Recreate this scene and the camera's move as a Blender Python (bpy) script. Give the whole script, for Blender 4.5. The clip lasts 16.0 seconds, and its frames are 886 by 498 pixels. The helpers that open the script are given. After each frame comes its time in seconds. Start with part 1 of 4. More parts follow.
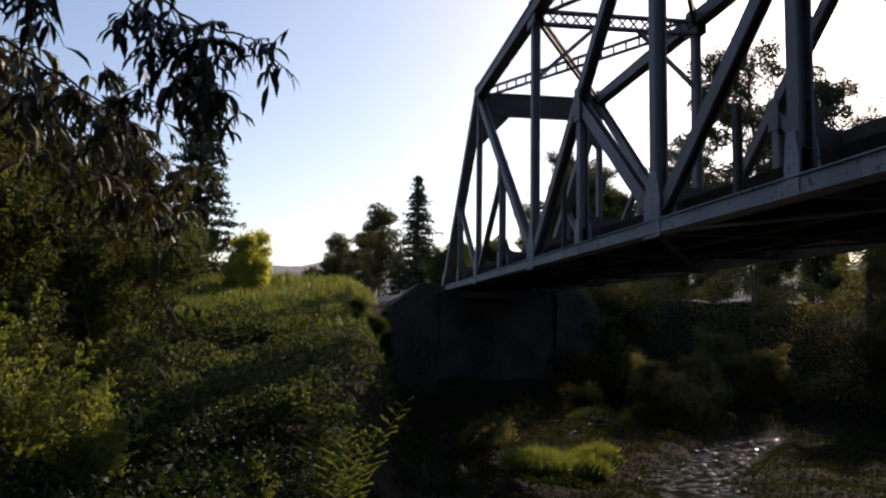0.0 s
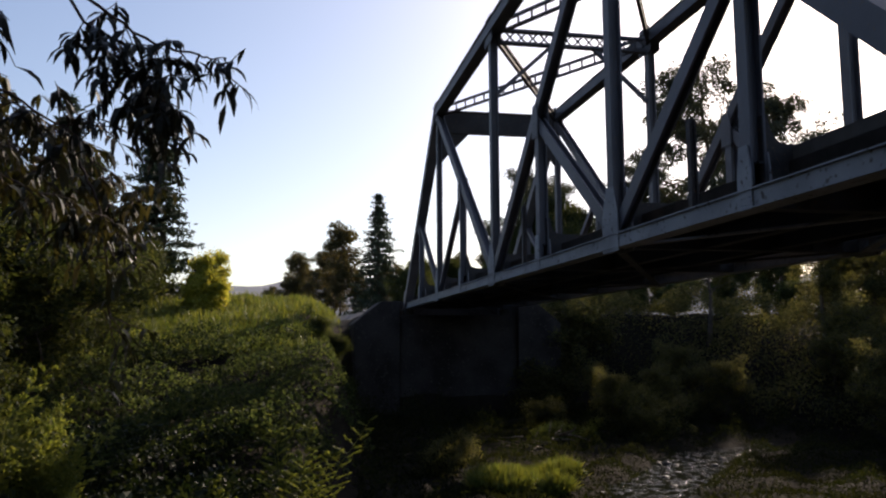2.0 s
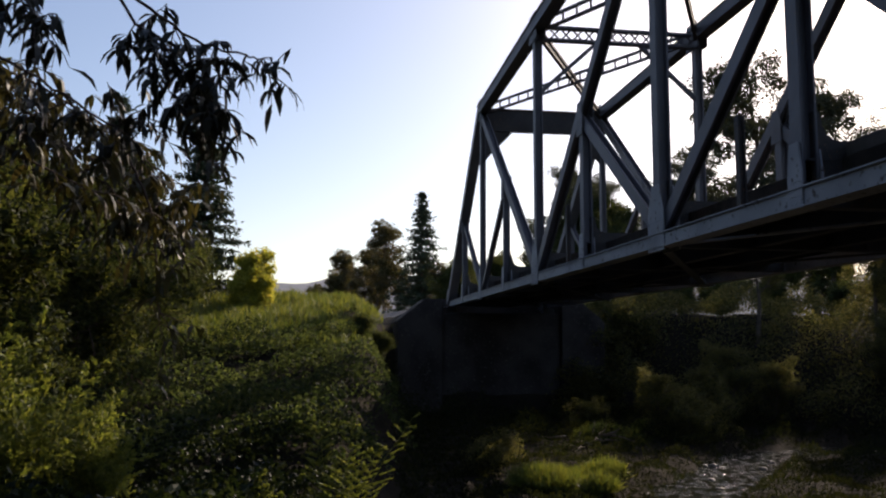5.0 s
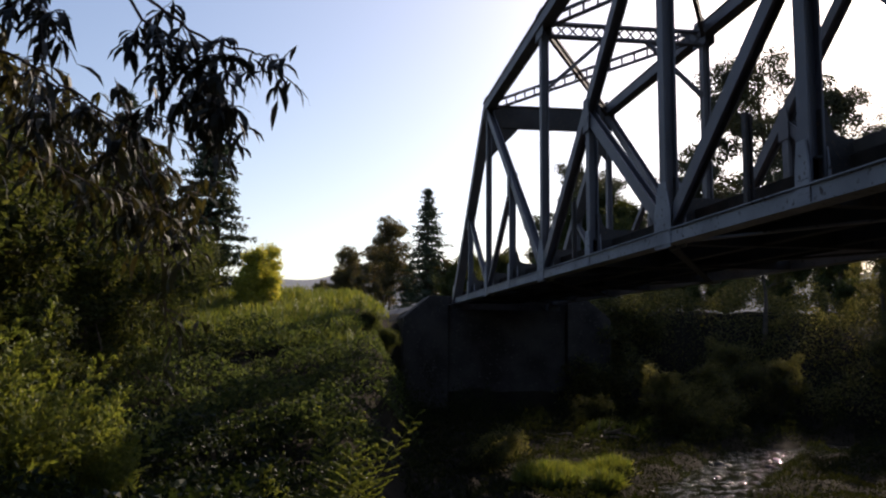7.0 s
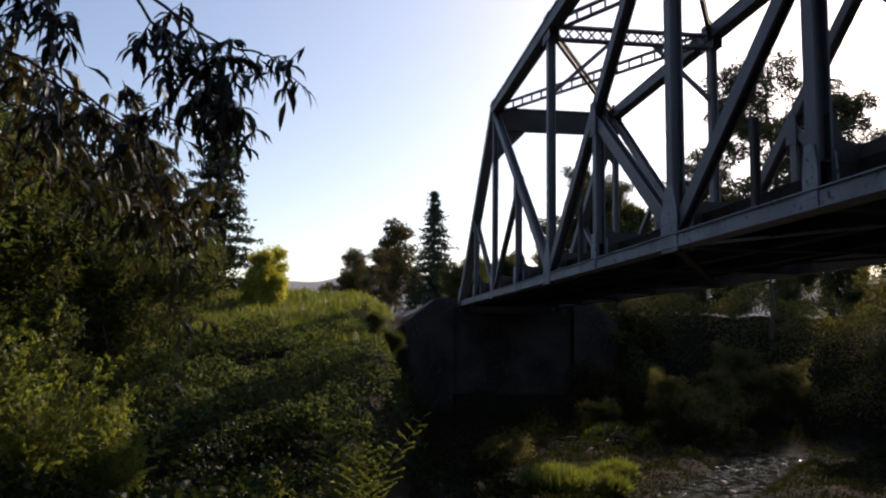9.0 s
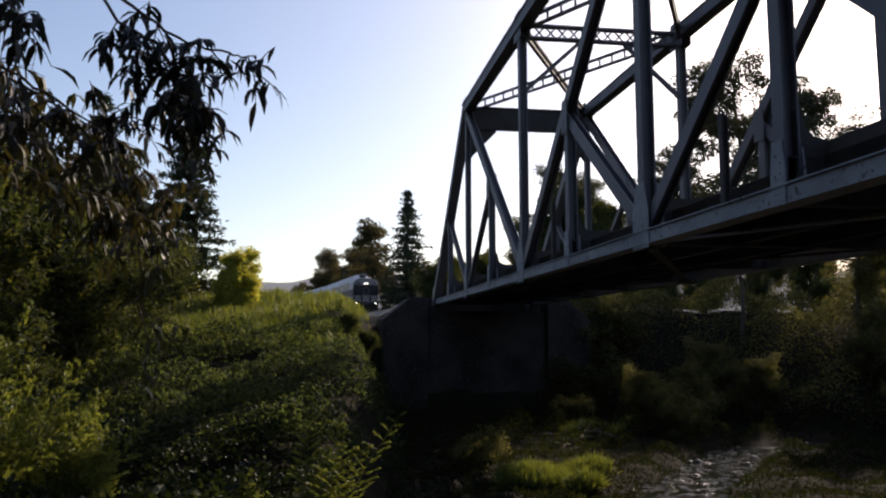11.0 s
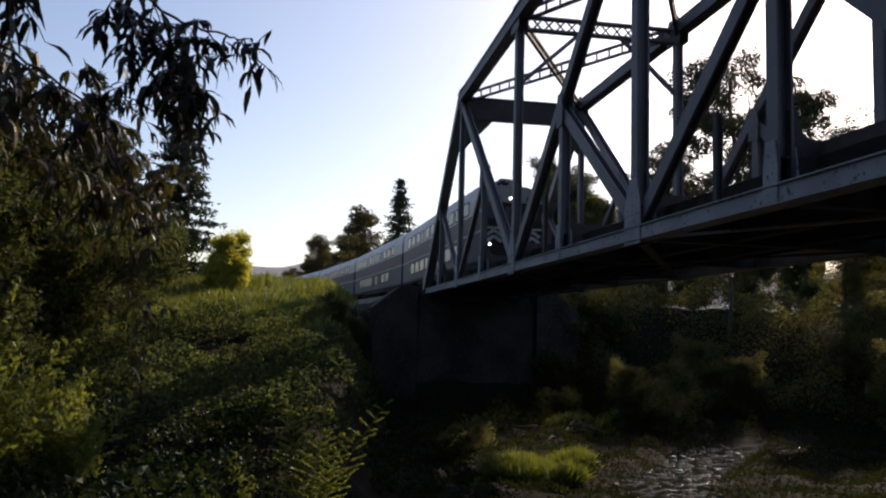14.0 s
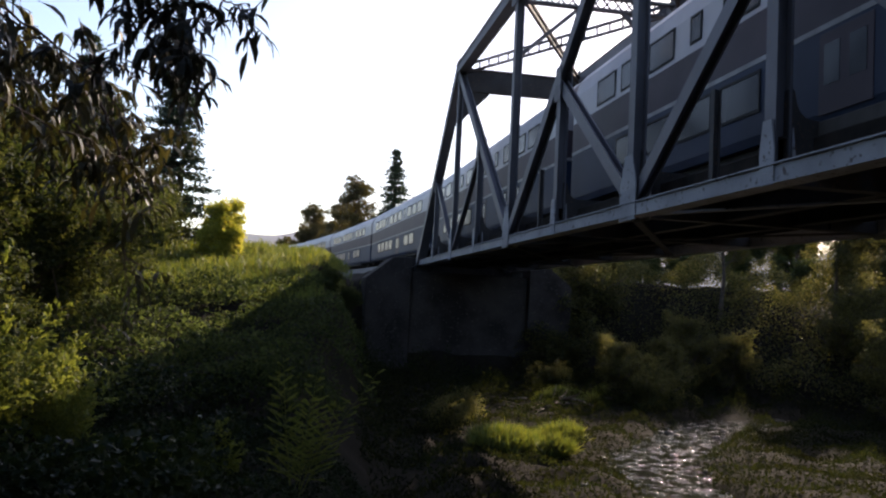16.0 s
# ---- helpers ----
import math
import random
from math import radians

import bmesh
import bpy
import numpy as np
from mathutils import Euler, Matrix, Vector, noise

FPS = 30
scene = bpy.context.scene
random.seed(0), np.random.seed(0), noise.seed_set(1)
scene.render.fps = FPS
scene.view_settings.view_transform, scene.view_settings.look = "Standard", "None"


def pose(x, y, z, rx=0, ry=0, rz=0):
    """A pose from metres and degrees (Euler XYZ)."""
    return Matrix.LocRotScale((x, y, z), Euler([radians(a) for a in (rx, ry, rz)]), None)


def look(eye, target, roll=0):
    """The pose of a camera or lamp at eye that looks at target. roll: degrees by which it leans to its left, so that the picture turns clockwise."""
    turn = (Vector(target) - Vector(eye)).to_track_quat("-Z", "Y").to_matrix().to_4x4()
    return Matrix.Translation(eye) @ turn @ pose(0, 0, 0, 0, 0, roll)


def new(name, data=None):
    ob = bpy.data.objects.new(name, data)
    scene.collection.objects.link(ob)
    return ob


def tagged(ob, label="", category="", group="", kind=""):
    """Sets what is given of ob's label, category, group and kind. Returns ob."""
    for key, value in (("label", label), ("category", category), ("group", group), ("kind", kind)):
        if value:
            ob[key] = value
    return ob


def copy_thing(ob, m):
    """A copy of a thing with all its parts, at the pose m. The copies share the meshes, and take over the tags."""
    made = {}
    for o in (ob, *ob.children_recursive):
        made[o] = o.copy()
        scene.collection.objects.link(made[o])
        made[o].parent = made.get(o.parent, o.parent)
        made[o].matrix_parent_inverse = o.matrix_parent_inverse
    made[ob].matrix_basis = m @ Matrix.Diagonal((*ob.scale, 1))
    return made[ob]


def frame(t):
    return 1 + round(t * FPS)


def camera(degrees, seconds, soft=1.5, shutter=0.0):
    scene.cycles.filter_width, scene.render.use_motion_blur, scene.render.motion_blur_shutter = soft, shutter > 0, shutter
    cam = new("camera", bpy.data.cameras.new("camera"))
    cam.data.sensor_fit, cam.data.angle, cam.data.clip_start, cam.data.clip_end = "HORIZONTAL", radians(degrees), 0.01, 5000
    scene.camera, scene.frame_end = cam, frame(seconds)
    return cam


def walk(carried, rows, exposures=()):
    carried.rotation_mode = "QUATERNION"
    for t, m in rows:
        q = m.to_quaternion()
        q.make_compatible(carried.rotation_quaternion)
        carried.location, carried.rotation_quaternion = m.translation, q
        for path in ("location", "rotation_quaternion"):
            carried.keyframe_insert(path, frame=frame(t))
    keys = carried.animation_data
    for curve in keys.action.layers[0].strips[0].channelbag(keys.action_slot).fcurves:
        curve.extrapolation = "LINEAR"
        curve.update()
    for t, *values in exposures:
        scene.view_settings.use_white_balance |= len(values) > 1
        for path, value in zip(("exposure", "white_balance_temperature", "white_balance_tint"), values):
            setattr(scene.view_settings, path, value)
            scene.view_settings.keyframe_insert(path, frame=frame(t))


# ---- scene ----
K = 0.84                         # the plan below is drawn in units of 0.84 m
EYE = Vector((0, 0, 4.2 * K))
# seconds, yaw, pitch, lean
TURNS = ((0, -7.98, 5.27, -0.83), (0.5, -8.03, 5.12, -0.88), (1, -8.66, 5, -0.96), (1.5, -9.23, 4.91, -1.02),
         (2, -10.74, 6.51, 0.32), (2.5, -10.59, 6.66, -0.2), (3, -9.06, 5.65, -0.94), (3.5, -6.86, 6.36, -0.81),
         (4, -6.11, 6.34, -1.2), (4.2, -7.46, 6.33, -0.69), (6.3, -7.5, 6.43, 0.14), (6.5, -7.24, 6.43, -0.2),
         (7, -7.25, 6.15, -0.42), (7.5, -7.34, 6.4, -0.34), (8, -7.31, 6.82, -0.39), (8.5, -7.13, 6.6, -0.57),
         (9, -6.81, 6.33, -0.74), (9.5, -6.93, 6.54, -0.9), (9.7, -7.01, 6.67, -0.92), (11.8, -9.33, 5.77, 0.56),
         (12, -9.16, 5.64, 0.45), (12.5, -9.45, 5.29, 0.45), (13, -9.51, 5.25, 0.47), (13.5, -9.51, 6.06, 0.12),
         (14, -9.31, 5.54, -1.56), (14.5, -8.77, 4.39, -2.17), (15, -9.4, 4.33, -1.9), (15.5, -9.59, 3.99, -1.93),
         (16, -9.79, 3.57, -2.88))
cam = camera(57.36, 16.0, soft=2.2)
walk(cam, [(t, pose(*EYE, 90 + p, 0, y) @ pose(0, 0, 0, 0, 0, -r)) for t, y, p, r in TURNS],
     exposures=[(t, stops, 7000, 19) for t, stops in ((0, 0.16), (12.5, 0.15), (13.5, 0.13), (14.5, 0.17), (15.0, 0.6), (16.0, 0.93))])

# ---- light ----
SUN_EL, SUN_AZ = radians(27.4), radians(40)      # azimuth from the bridge's line (+y) towards +x
world = bpy.data.worlds.new("sky")
scene.world = world
world.use_nodes = True
wn = world.node_tree.nodes
sky = wn.new("ShaderNodeTexSky")
sky.sky_type, sky.sun_disc = "NISHITA", False
sky.sun_elevation, sky.sun_rotation = SUN_EL, SUN_AZ
sky.air_density, sky.dust_density, sky.ozone_density = 1.0, 1.2, 2.1
wn["Background"].inputs[1].default_value = 0.145
world.node_tree.links.new(sky.outputs[0], wn["Background"].inputs[0])
sun = new("sun", bpy.data.lights.new("sun", "SUN"))
sun.data.energy, sun.data.angle, sun.data.color = 5.0, radians(0.6), (1.0, 0.90, 0.76)
to_sun = Vector((math.sin(SUN_AZ) * math.cos(SUN_EL), math.cos(SUN_AZ) * math.cos(SUN_EL), math.sin(SUN_EL)))
sun.matrix_world = look(to_sun * 100, (0, 0, 0))


# ---- materials ----
def material(name, colour, rough=0.7, metal=0.0, colour2=None, scale=3.0, fine=40.0, bump=0.2, dirt=None, dirt_at=0.6,
             through_light=0.0, per="", spread=0.25, gloss=0.5):
    """Two-scale noise between two colours, a stain colour, bump, and for leaves light through the blade."""
    m = bpy.data.materials.new(name)
    m.use_nodes = True
    n, k = m.node_tree.nodes, m.node_tree.links
    p = n["Principled BSDF"]
    p.inputs["Roughness"].default_value, p.inputs["Metallic"].default_value = rough, metal
    p.inputs["Specular IOR Level"].default_value = gloss
    co = n.new("ShaderNodeTexCoord").outputs["Object"]
    big, small = n.new("ShaderNodeTexNoise"), n.new("ShaderNodeTexNoise")
    for tex, s in ((big, scale), (small, fine)):
        tex.inputs["Scale"].default_value, tex.inputs["Detail"].default_value = s, 4
        k.new(co, tex.inputs["Vector"])
    mix = n.new("ShaderNodeMix")
    mix.data_type = "RGBA"
    c2 = colour2 or tuple(c * 0.6 for c in colour)
    mix.inputs[6].default_value, mix.inputs[7].default_value = (*colour, 1), (*c2, 1)
    ramp = n.new("ShaderNodeMapRange")
    ramp.inputs[1].default_value, ramp.inputs[2].default_value = 0.35, 0.65
    k.new(big.outputs["Fac"], ramp.inputs[0])
    k.new(ramp.outputs[0], mix.inputs[0])
    out = mix.outputs[2]
    if per:
        src = n.new("ShaderNodeObjectInfo").outputs["Random"] if per == "object" else n.new("ShaderNodeNewGeometry").outputs["Random Per Island"]
        hsv = n.new("ShaderNodeHueSaturation")
        v = n.new("ShaderNodeMapRange")
        v.inputs[3].default_value, v.inputs[4].default_value = 1 - spread, 1 + spread
        k.new(src, v.inputs[0])
        k.new(v.outputs[0], hsv.inputs["Value"])
        h = n.new("ShaderNodeMapRange")
        h.inputs[3].default_value, h.inputs[4].default_value = 0.5 + spread * 0.08, 0.5 - spread * 0.08
        k.new(src, h.inputs[0])
        k.new(h.outputs[0], hsv.inputs["Hue"])
        k.new(out, hsv.inputs["Color"])
        out = hsv.outputs[0]
    if dirt:
        d = n.new("ShaderNodeMix")
        d.data_type = "RGBA"
        dr = n.new("ShaderNodeMapRange")
        dr.inputs[1].default_value, dr.inputs[2].default_value = dirt_at, dirt_at + 0.08
        k.new(small.outputs["Fac"], dr.inputs[0])
        k.new(dr.outputs[0], d.inputs[0])
        k.new(out, d.inputs[6])
        d.inputs[7].default_value = (*dirt, 1)
        out = d.outputs[2]
    k.new(out, p.inputs["Base Color"])
    if bump:
        b = n.new("ShaderNodeBump")
        b.inputs["Strength"].default_value, b.inputs["Distance"].default_value = bump, 0.03
        k.new(small.outputs["Fac"], b.inputs["Height"])
        k.new(b.outputs[0], p.inputs["Normal"])
    if through_light:
        t, mx = n.new("ShaderNodeBsdfTranslucent"), n.new("ShaderNodeMixShader")
        warm = n.new("ShaderNodeMix")
        warm.data_type, warm.blend_type = "RGBA", "MULTIPLY"
        warm.inputs[0].default_value = 1.0
        warm.inputs[7].default_value = (1.5, 1.35, 0.55, 1)
        k.new(out, warm.inputs[6])
        k.new(warm.outputs[2], t.inputs["Color"])
        mx.inputs[0].default_value = through_light
        k.new(p.outputs[0], mx.inputs[1])
        k.new(t.outputs[0], mx.inputs[2])
        k.new(mx.outputs[0], n["Material Output"].inputs["Surface"])
    return m


def plain(name, colour, rough=0.4, metal=0.0, glow=0.0):
    m = bpy.data.materials.new(name)
    m.use_nodes = True
    p = m.node_tree.nodes["Principled BSDF"]
    p.inputs["Base Color"].default_value = (*colour, 1)
    p.inputs["Roughness"].default_value, p.inputs["Metallic"].default_value = rough, metal
    if glow:
        p.inputs["Emission Color"].default_value = (*colour, 1)
        p.inputs["Emission Strength"].default_value = glow
    return m


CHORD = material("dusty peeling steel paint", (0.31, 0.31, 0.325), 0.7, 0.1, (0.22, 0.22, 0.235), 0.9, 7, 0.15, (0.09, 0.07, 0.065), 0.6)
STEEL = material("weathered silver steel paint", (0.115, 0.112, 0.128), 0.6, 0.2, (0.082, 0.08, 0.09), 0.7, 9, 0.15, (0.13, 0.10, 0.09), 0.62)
# steel colour lowered to carry the shade under the deck and portals
DARK_STEEL = material("shade-darkened steel", (0.05, 0.046, 0.046), 0.75, 0.1, (0.03, 0.027, 0.026), 0.8, 14, 0.2, (0.10, 0.06, 0.04), 0.6)
# concrete far below its own tone: the deck's shade is in the colour
CONCRETE = material("shade-darkened stained concrete", (0.058, 0.051, 0.048), 0.9, 0, (0.027, 0.023, 0.022), 0.5, 6, 0.4, (0.08, 0.072, 0.065), 0.6, gloss=0.08)
TIMBER = material("creosoted timber", (0.035, 0.028, 0.024), 0.95, 0, (0.02, 0.017, 0.015), 2, 30, 0.4, per="object", gloss=0.1)
WEATHERED = material("grey weathered board", (0.09, 0.082, 0.075), 0.9, 0, (0.055, 0.05, 0.045), 1.5, 25, 0.3, gloss=0.1)
RAIL = plain("rail steel", (0.30, 0.28, 0.26), 0.35, 0.9)
# near black: the shade beneath the growth is put into the soil colour
SOIL = material("shade-darkened dry soil and litter", (0.026, 0.021, 0.015), 0.95, 0, (0.014, 0.012, 0.009), 0.3, 7, 0.8, (0.015, 0.013, 0.01), 0.58, gloss=0.03)
BALLAST = material("railway ballast", (0.22, 0.20, 0.19), 0.95, 0, (0.14, 0.13, 0.12), 1.5, 25, 1.0, gloss=0.05)
BARK = material("brown bark", (0.10, 0.075, 0.055), 0.9, 0, (0.05, 0.04, 0.03), 2, 25, 0.8)
TWIG = material("thin dark twig", (0.09, 0.06, 0.05), 0.8, 0, (0.05, 0.035, 0.03), 4, 30, 0.3)
BRAMBLE = material("bramble leaf", (0.055, 0.078, 0.042), 0.65, 0, (0.028, 0.042, 0.024), 0.25, 3, 0, per="island", spread=0.45, through_light=0.6, gloss=0.14)
# ivy and bed weed colours lowered to carry deep shade on bank and bed
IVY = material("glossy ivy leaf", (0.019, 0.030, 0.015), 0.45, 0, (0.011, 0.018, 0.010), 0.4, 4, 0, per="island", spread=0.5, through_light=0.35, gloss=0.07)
BED_WEED = material("shade-darkened withered weed", (0.022, 0.030, 0.013), 0.8, 0, (0.012, 0.014, 0.008), 0.6, 4, 0, per="island", spread=0.5, through_light=0.4, gloss=0.03)
GRASS = material("long grass", (0.15, 0.18, 0.05), 0.6, 0, (0.10, 0.13, 0.035), 0.2, 3, 0, per="island", spread=0.35, through_light=0.4)
WEED = material("feathery weed", (0.17, 0.205, 0.065), 0.55, 0, (0.105, 0.135, 0.042), 0.8, 5, 0, per="island", spread=0.3, through_light=0.55)
OAK = material("dark green leaf", (0.062, 0.078, 0.034), 0.6, 0, (0.034, 0.046, 0.022), 0.3, 3, 0, per="island", spread=0.5, through_light=0.5, gloss=0.12)
RIVER_LEAF = material("olive riverside leaf", (0.105, 0.110, 0.058), 0.55, 0, (0.055, 0.060, 0.032), 0.3, 3, 0, per="island", spread=0.6, through_light=0.6, gloss=0.15)
# colour raised so that it carries the sunlight on these shrubs
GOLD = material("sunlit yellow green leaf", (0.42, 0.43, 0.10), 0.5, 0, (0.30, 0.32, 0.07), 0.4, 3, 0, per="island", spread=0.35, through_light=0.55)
NEEDLE = material("conifer needle", (0.03, 0.05, 0.022), 0.6, 0, (0.02, 0.035, 0.016), 0.4, 3, 0, per="island", spread=0.3, through_light=0.15)
GUM = material("gum leaf", (0.060, 0.070, 0.040), 0.55, 0, (0.045, 0.048, 0.03), 1.0, 4, 0, per="island", spread=0.45, through_light=0.25, gloss=0.3)
BRANCH_LEAF = material("dark bluish gum leaf", (0.030, 0.034, 0.030), 0.5, 0, (0.022, 0.024, 0.022), 1.0, 4, 0, per="island", spread=0.4, through_light=0.1, gloss=0.3)
OLIVE_LEAF = material("long olive gum leaf", (0.085, 0.08, 0.042), 0.5, 0, (0.05, 0.05, 0.028), 1.0, 4, 0, per="island", spread=0.5, through_light=0.22, gloss=0.25)
FAR_LEAF = material("thin brownish leaf", (0.10, 0.085, 0.045), 0.6, 0, (0.07, 0.07, 0.035), 0.3, 3, 0, per="island", spread=0.4, through_light=0.35, gloss=0.2)
# blue-grey of distance haze is put into the hill colour
HILL = material("far hillside", (0.16, 0.17, 0.20), 0.95, 0, (0.10, 0.12, 0.14), 0.01, 0.1, 0)


# ---- geometry helpers ----
def part(name, bm, mat, parent=None, label="", smooth=False):
    """Links a bmesh as one mesh object, under parent if given."""
    me = bpy.data.meshes.new(name)
    bm.to_mesh(me)
    bm.free()
    if smooth:
        me.polygons.foreach_set("use_smooth", [True] * len(me.polygons))
    me.materials.append(mat)
    ob = new(name, me)
    ob.parent = parent
    return tagged(ob, label)


def shared(name, ob, parent, m):
    """Another object on ob's mesh."""
    o = new(name, ob.data)
    o.parent = parent
    o.matrix_basis = m
    return o


def sheet(name, verts, faces, mat, parent=None, smooth=False):
    """A mesh from numpy arrays of vertices and of faces with equal corner counts."""
    verts, faces = np.asarray(verts, dtype=np.float32), np.asarray(faces, dtype=np.int32)
    n, c = faces.shape
    me = bpy.data.meshes.new(name)
    me.vertices.add(len(verts))
    me.vertices.foreach_set("co", verts.ravel())
    me.loops.add(n * c)
    me.loops.foreach_set("vertex_index", faces.ravel())
    me.polygons.add(n)
    me.polygons.foreach_set("loop_start", np.arange(n, dtype=np.int32) * c)
    me.polygons.foreach_set("use_smooth", np.full(n, smooth))
    me.update(calc_edges=True)
    me.validate()
    me.materials.append(mat)
    ob = new(name, me)
    ob.parent = parent
    return ob


def box(bm, x0, x1, y0, y1, z0, z1, bevel=0.0):
    m = Matrix.LocRotScale(((x0 + x1) / 2, (y0 + y1) / 2, (z0 + z1) / 2), None, (x1 - x0, y1 - y0, z1 - z0))
    made = bmesh.ops.create_cube(bm, size=1, matrix=m)["verts"]
    if bevel:
        edges = {e for v in made for e in v.link_edges}
        bmesh.ops.bevel(bm, geom=list(edges), offset=bevel, segments=1, affect="EDGES")


def beam_frame(p0, p1, side):
    """Axes of a member from p0 to p1: its length along z, x nearest to side."""
    p0, p1 = Vector(p0), Vector(p1)
    z = (p1 - p0).normalized()
    x = (Vector(side) - z * z.dot(Vector(side))).normalized()
    y = z.cross(x)
    m = Matrix((x, y, z)).transposed().to_4x4()
    m.translation = (p0 + p1) / 2
    return m, (p1 - p0).length


def beam(bm, p0, p1, w, d, side=(1, 0, 0)):
    """A solid bar, w wide along side and d deep across it."""
    m, length = beam_frame(p0, p1, side)
    bmesh.ops.create_cube(bm, size=1, matrix=m @ Matrix.Diagonal((w, d, length, 1)))


def extrude(bm, p0, p1, profile, side=(1, 0, 0)):
    """A closed profile (across, deep) drawn along a line, x nearest to side."""
    m, length = beam_frame(p0, p1, side)
    a, b = [bm.verts.new(m @ Vector((u, w, -length / 2))) for u, w in profile], [bm.verts.new(m @ Vector((u, w, length / 2))) for u, w in profile]
    for i in range(len(profile)):
        bm.faces.new((a[i - 1], a[i], b[i], b[i - 1]))
    bm.faces.new(a[::-1]), bm.faces.new(b)


def i_member(bm, p0, p1, w, d, t=0.05, side=(1, 0, 0)):
    """A built-up member: two flanges facing along side and a web between them."""
    a, b, h = w / 2, w / 2 - t, t / 2
    extrude(bm, p0, p1, [(-a, -d / 2), (-b, -d / 2), (-b, -h), (b, -h), (b, -d / 2), (a, -d / 2), (a, d / 2), (b, d / 2), (b, h), (-b, h), (-b, d / 2), (-a, d / 2)], side)


def capped(bm, p0, p1, w, d, both=True):
    """A box chord with wider cover plates above and, if both, below."""
    a, b, h, t = w / 2, w / 2 + 0.06, d / 2, 0.03
    low = [(-b, -h - t), (b, -h - t), (b, -h), (a, -h)] if both else [(-a, -h), (a, -h)]
    extrude(bm, p0, p1, low + [(a, h), (b, h), (b, h + t), (-b, h + t), (-b, h), (-a, h)] + ([(-a, -h), (-b, -h)] if both else []))


def laced(bm, p0, p1, w, d, step, cross=True, side=(0, 0, 1), bar=0.07):
    """Two angle bars, d apart, tied by crossed lacing or by rungs."""
    m, length = beam_frame(p0, p1, side)
    for off in (-1, 1):
        bmesh.ops.create_cube(bm, size=1, matrix=m @ Matrix.Translation((off * d / 2, 0, 0)) @ Matrix.Diagonal((bar * 1.5, w, length, 1)))
    n = max(2, round(length / step))
    for i in range(n):
        a, b = -length / 2 + i * length / n, -length / 2 + (i + 1) * length / n
        if cross:
            beam(bm, m @ Vector((-d / 2, 0.02, a)), m @ Vector((d / 2, 0.02, b)), bar, 0.025, m.to_3x3() @ Vector((0, 0, 1)))
            beam(bm, m @ Vector((d / 2, -0.02, a)), m @ Vector((-d / 2, -0.02, b)), bar, 0.025, m.to_3x3() @ Vector((0, 0, 1)))
        else:
            beam(bm, m @ Vector((-d / 2, 0, b)), m @ Vector((d / 2, 0, b)), bar, 0.06, m.to_3x3() @ Vector((0, 0, 1)))


def smooth_step(a, b, v):
    s = np.clip((v - a) / (b - a), 0, 1)
    return s * s * (3 - 2 * s)


# ---- the railway's line ----
HALF = 6.35                      # half a panel of the truss
NEAR_X, WIDE = 8.36, 7.13        # near truss, distance between trusses
TRACK_X, FAR_END = NEAR_X + WIDE / 2, 57.77
CHORD_Z, TOP_Z, MID_Z = 6.74, 17.41, 11.64
RAIL_Z = 7.6
BEND_Y, BEND_R, BEND_MAX = 35.7, 619.0, 0.5


def line_at(s):
    """Place and heading (radians to the left of +y) of the track, s metres along it; s = y on the bridge."""
    if s <= BEND_Y:
        return TRACK_X, s, 0.0
    a = min((s - BEND_Y) / BEND_R, BEND_MAX)
    x, y = TRACK_X - BEND_R * (1 - math.cos(a)), BEND_Y + BEND_R * math.sin(a)
    rest = max(0.0, s - BEND_Y - BEND_R * BEND_MAX)
    return x - rest * math.sin(a), y + rest * math.cos(a), a


def track_x(y):
    """The track's x at a given y, as arrays."""
    a = np.arcsin(np.clip((y - BEND_Y) / BEND_R, 0, math.sin(BEND_MAX)))
    over = np.maximum(0, y - BEND_Y - BEND_R * math.sin(BEND_MAX))
    return TRACK_X - BEND_R * (1 - np.cos(a)) - over * math.tan(BEND_MAX)


# ---- ground ----
BED_Z, WATER_Z = -1.1, -1.45    # heights of the bed and of the water in it
STREAM = ((10, -20), (10.2, 8), (11.4, 20), (12.9, 28.2), (15.3, 31.4), (18, 34.8), (20, 37.3), (22.7, 38.6), (26.4, 39.3), (30, 38.4), (36, 32), (42, 14), (46, -20))


def stream_distance(x, y):
    """Metres from the stream's middle line."""
    best = np.full(np.broadcast(x, y).shape, 1e9)
    for (ax, ay), (bx, by) in zip(STREAM, STREAM[1:]):
        u = np.clip(((x - ax) * (bx - ax) + (y - ay) * (by - ay)) / ((bx - ax) ** 2 + (by - ay) ** 2), 0, 1)
        best = np.minimum(best, np.hypot(x - ax - u * (bx - ax), y - ay - u * (by - ay)))
    return best


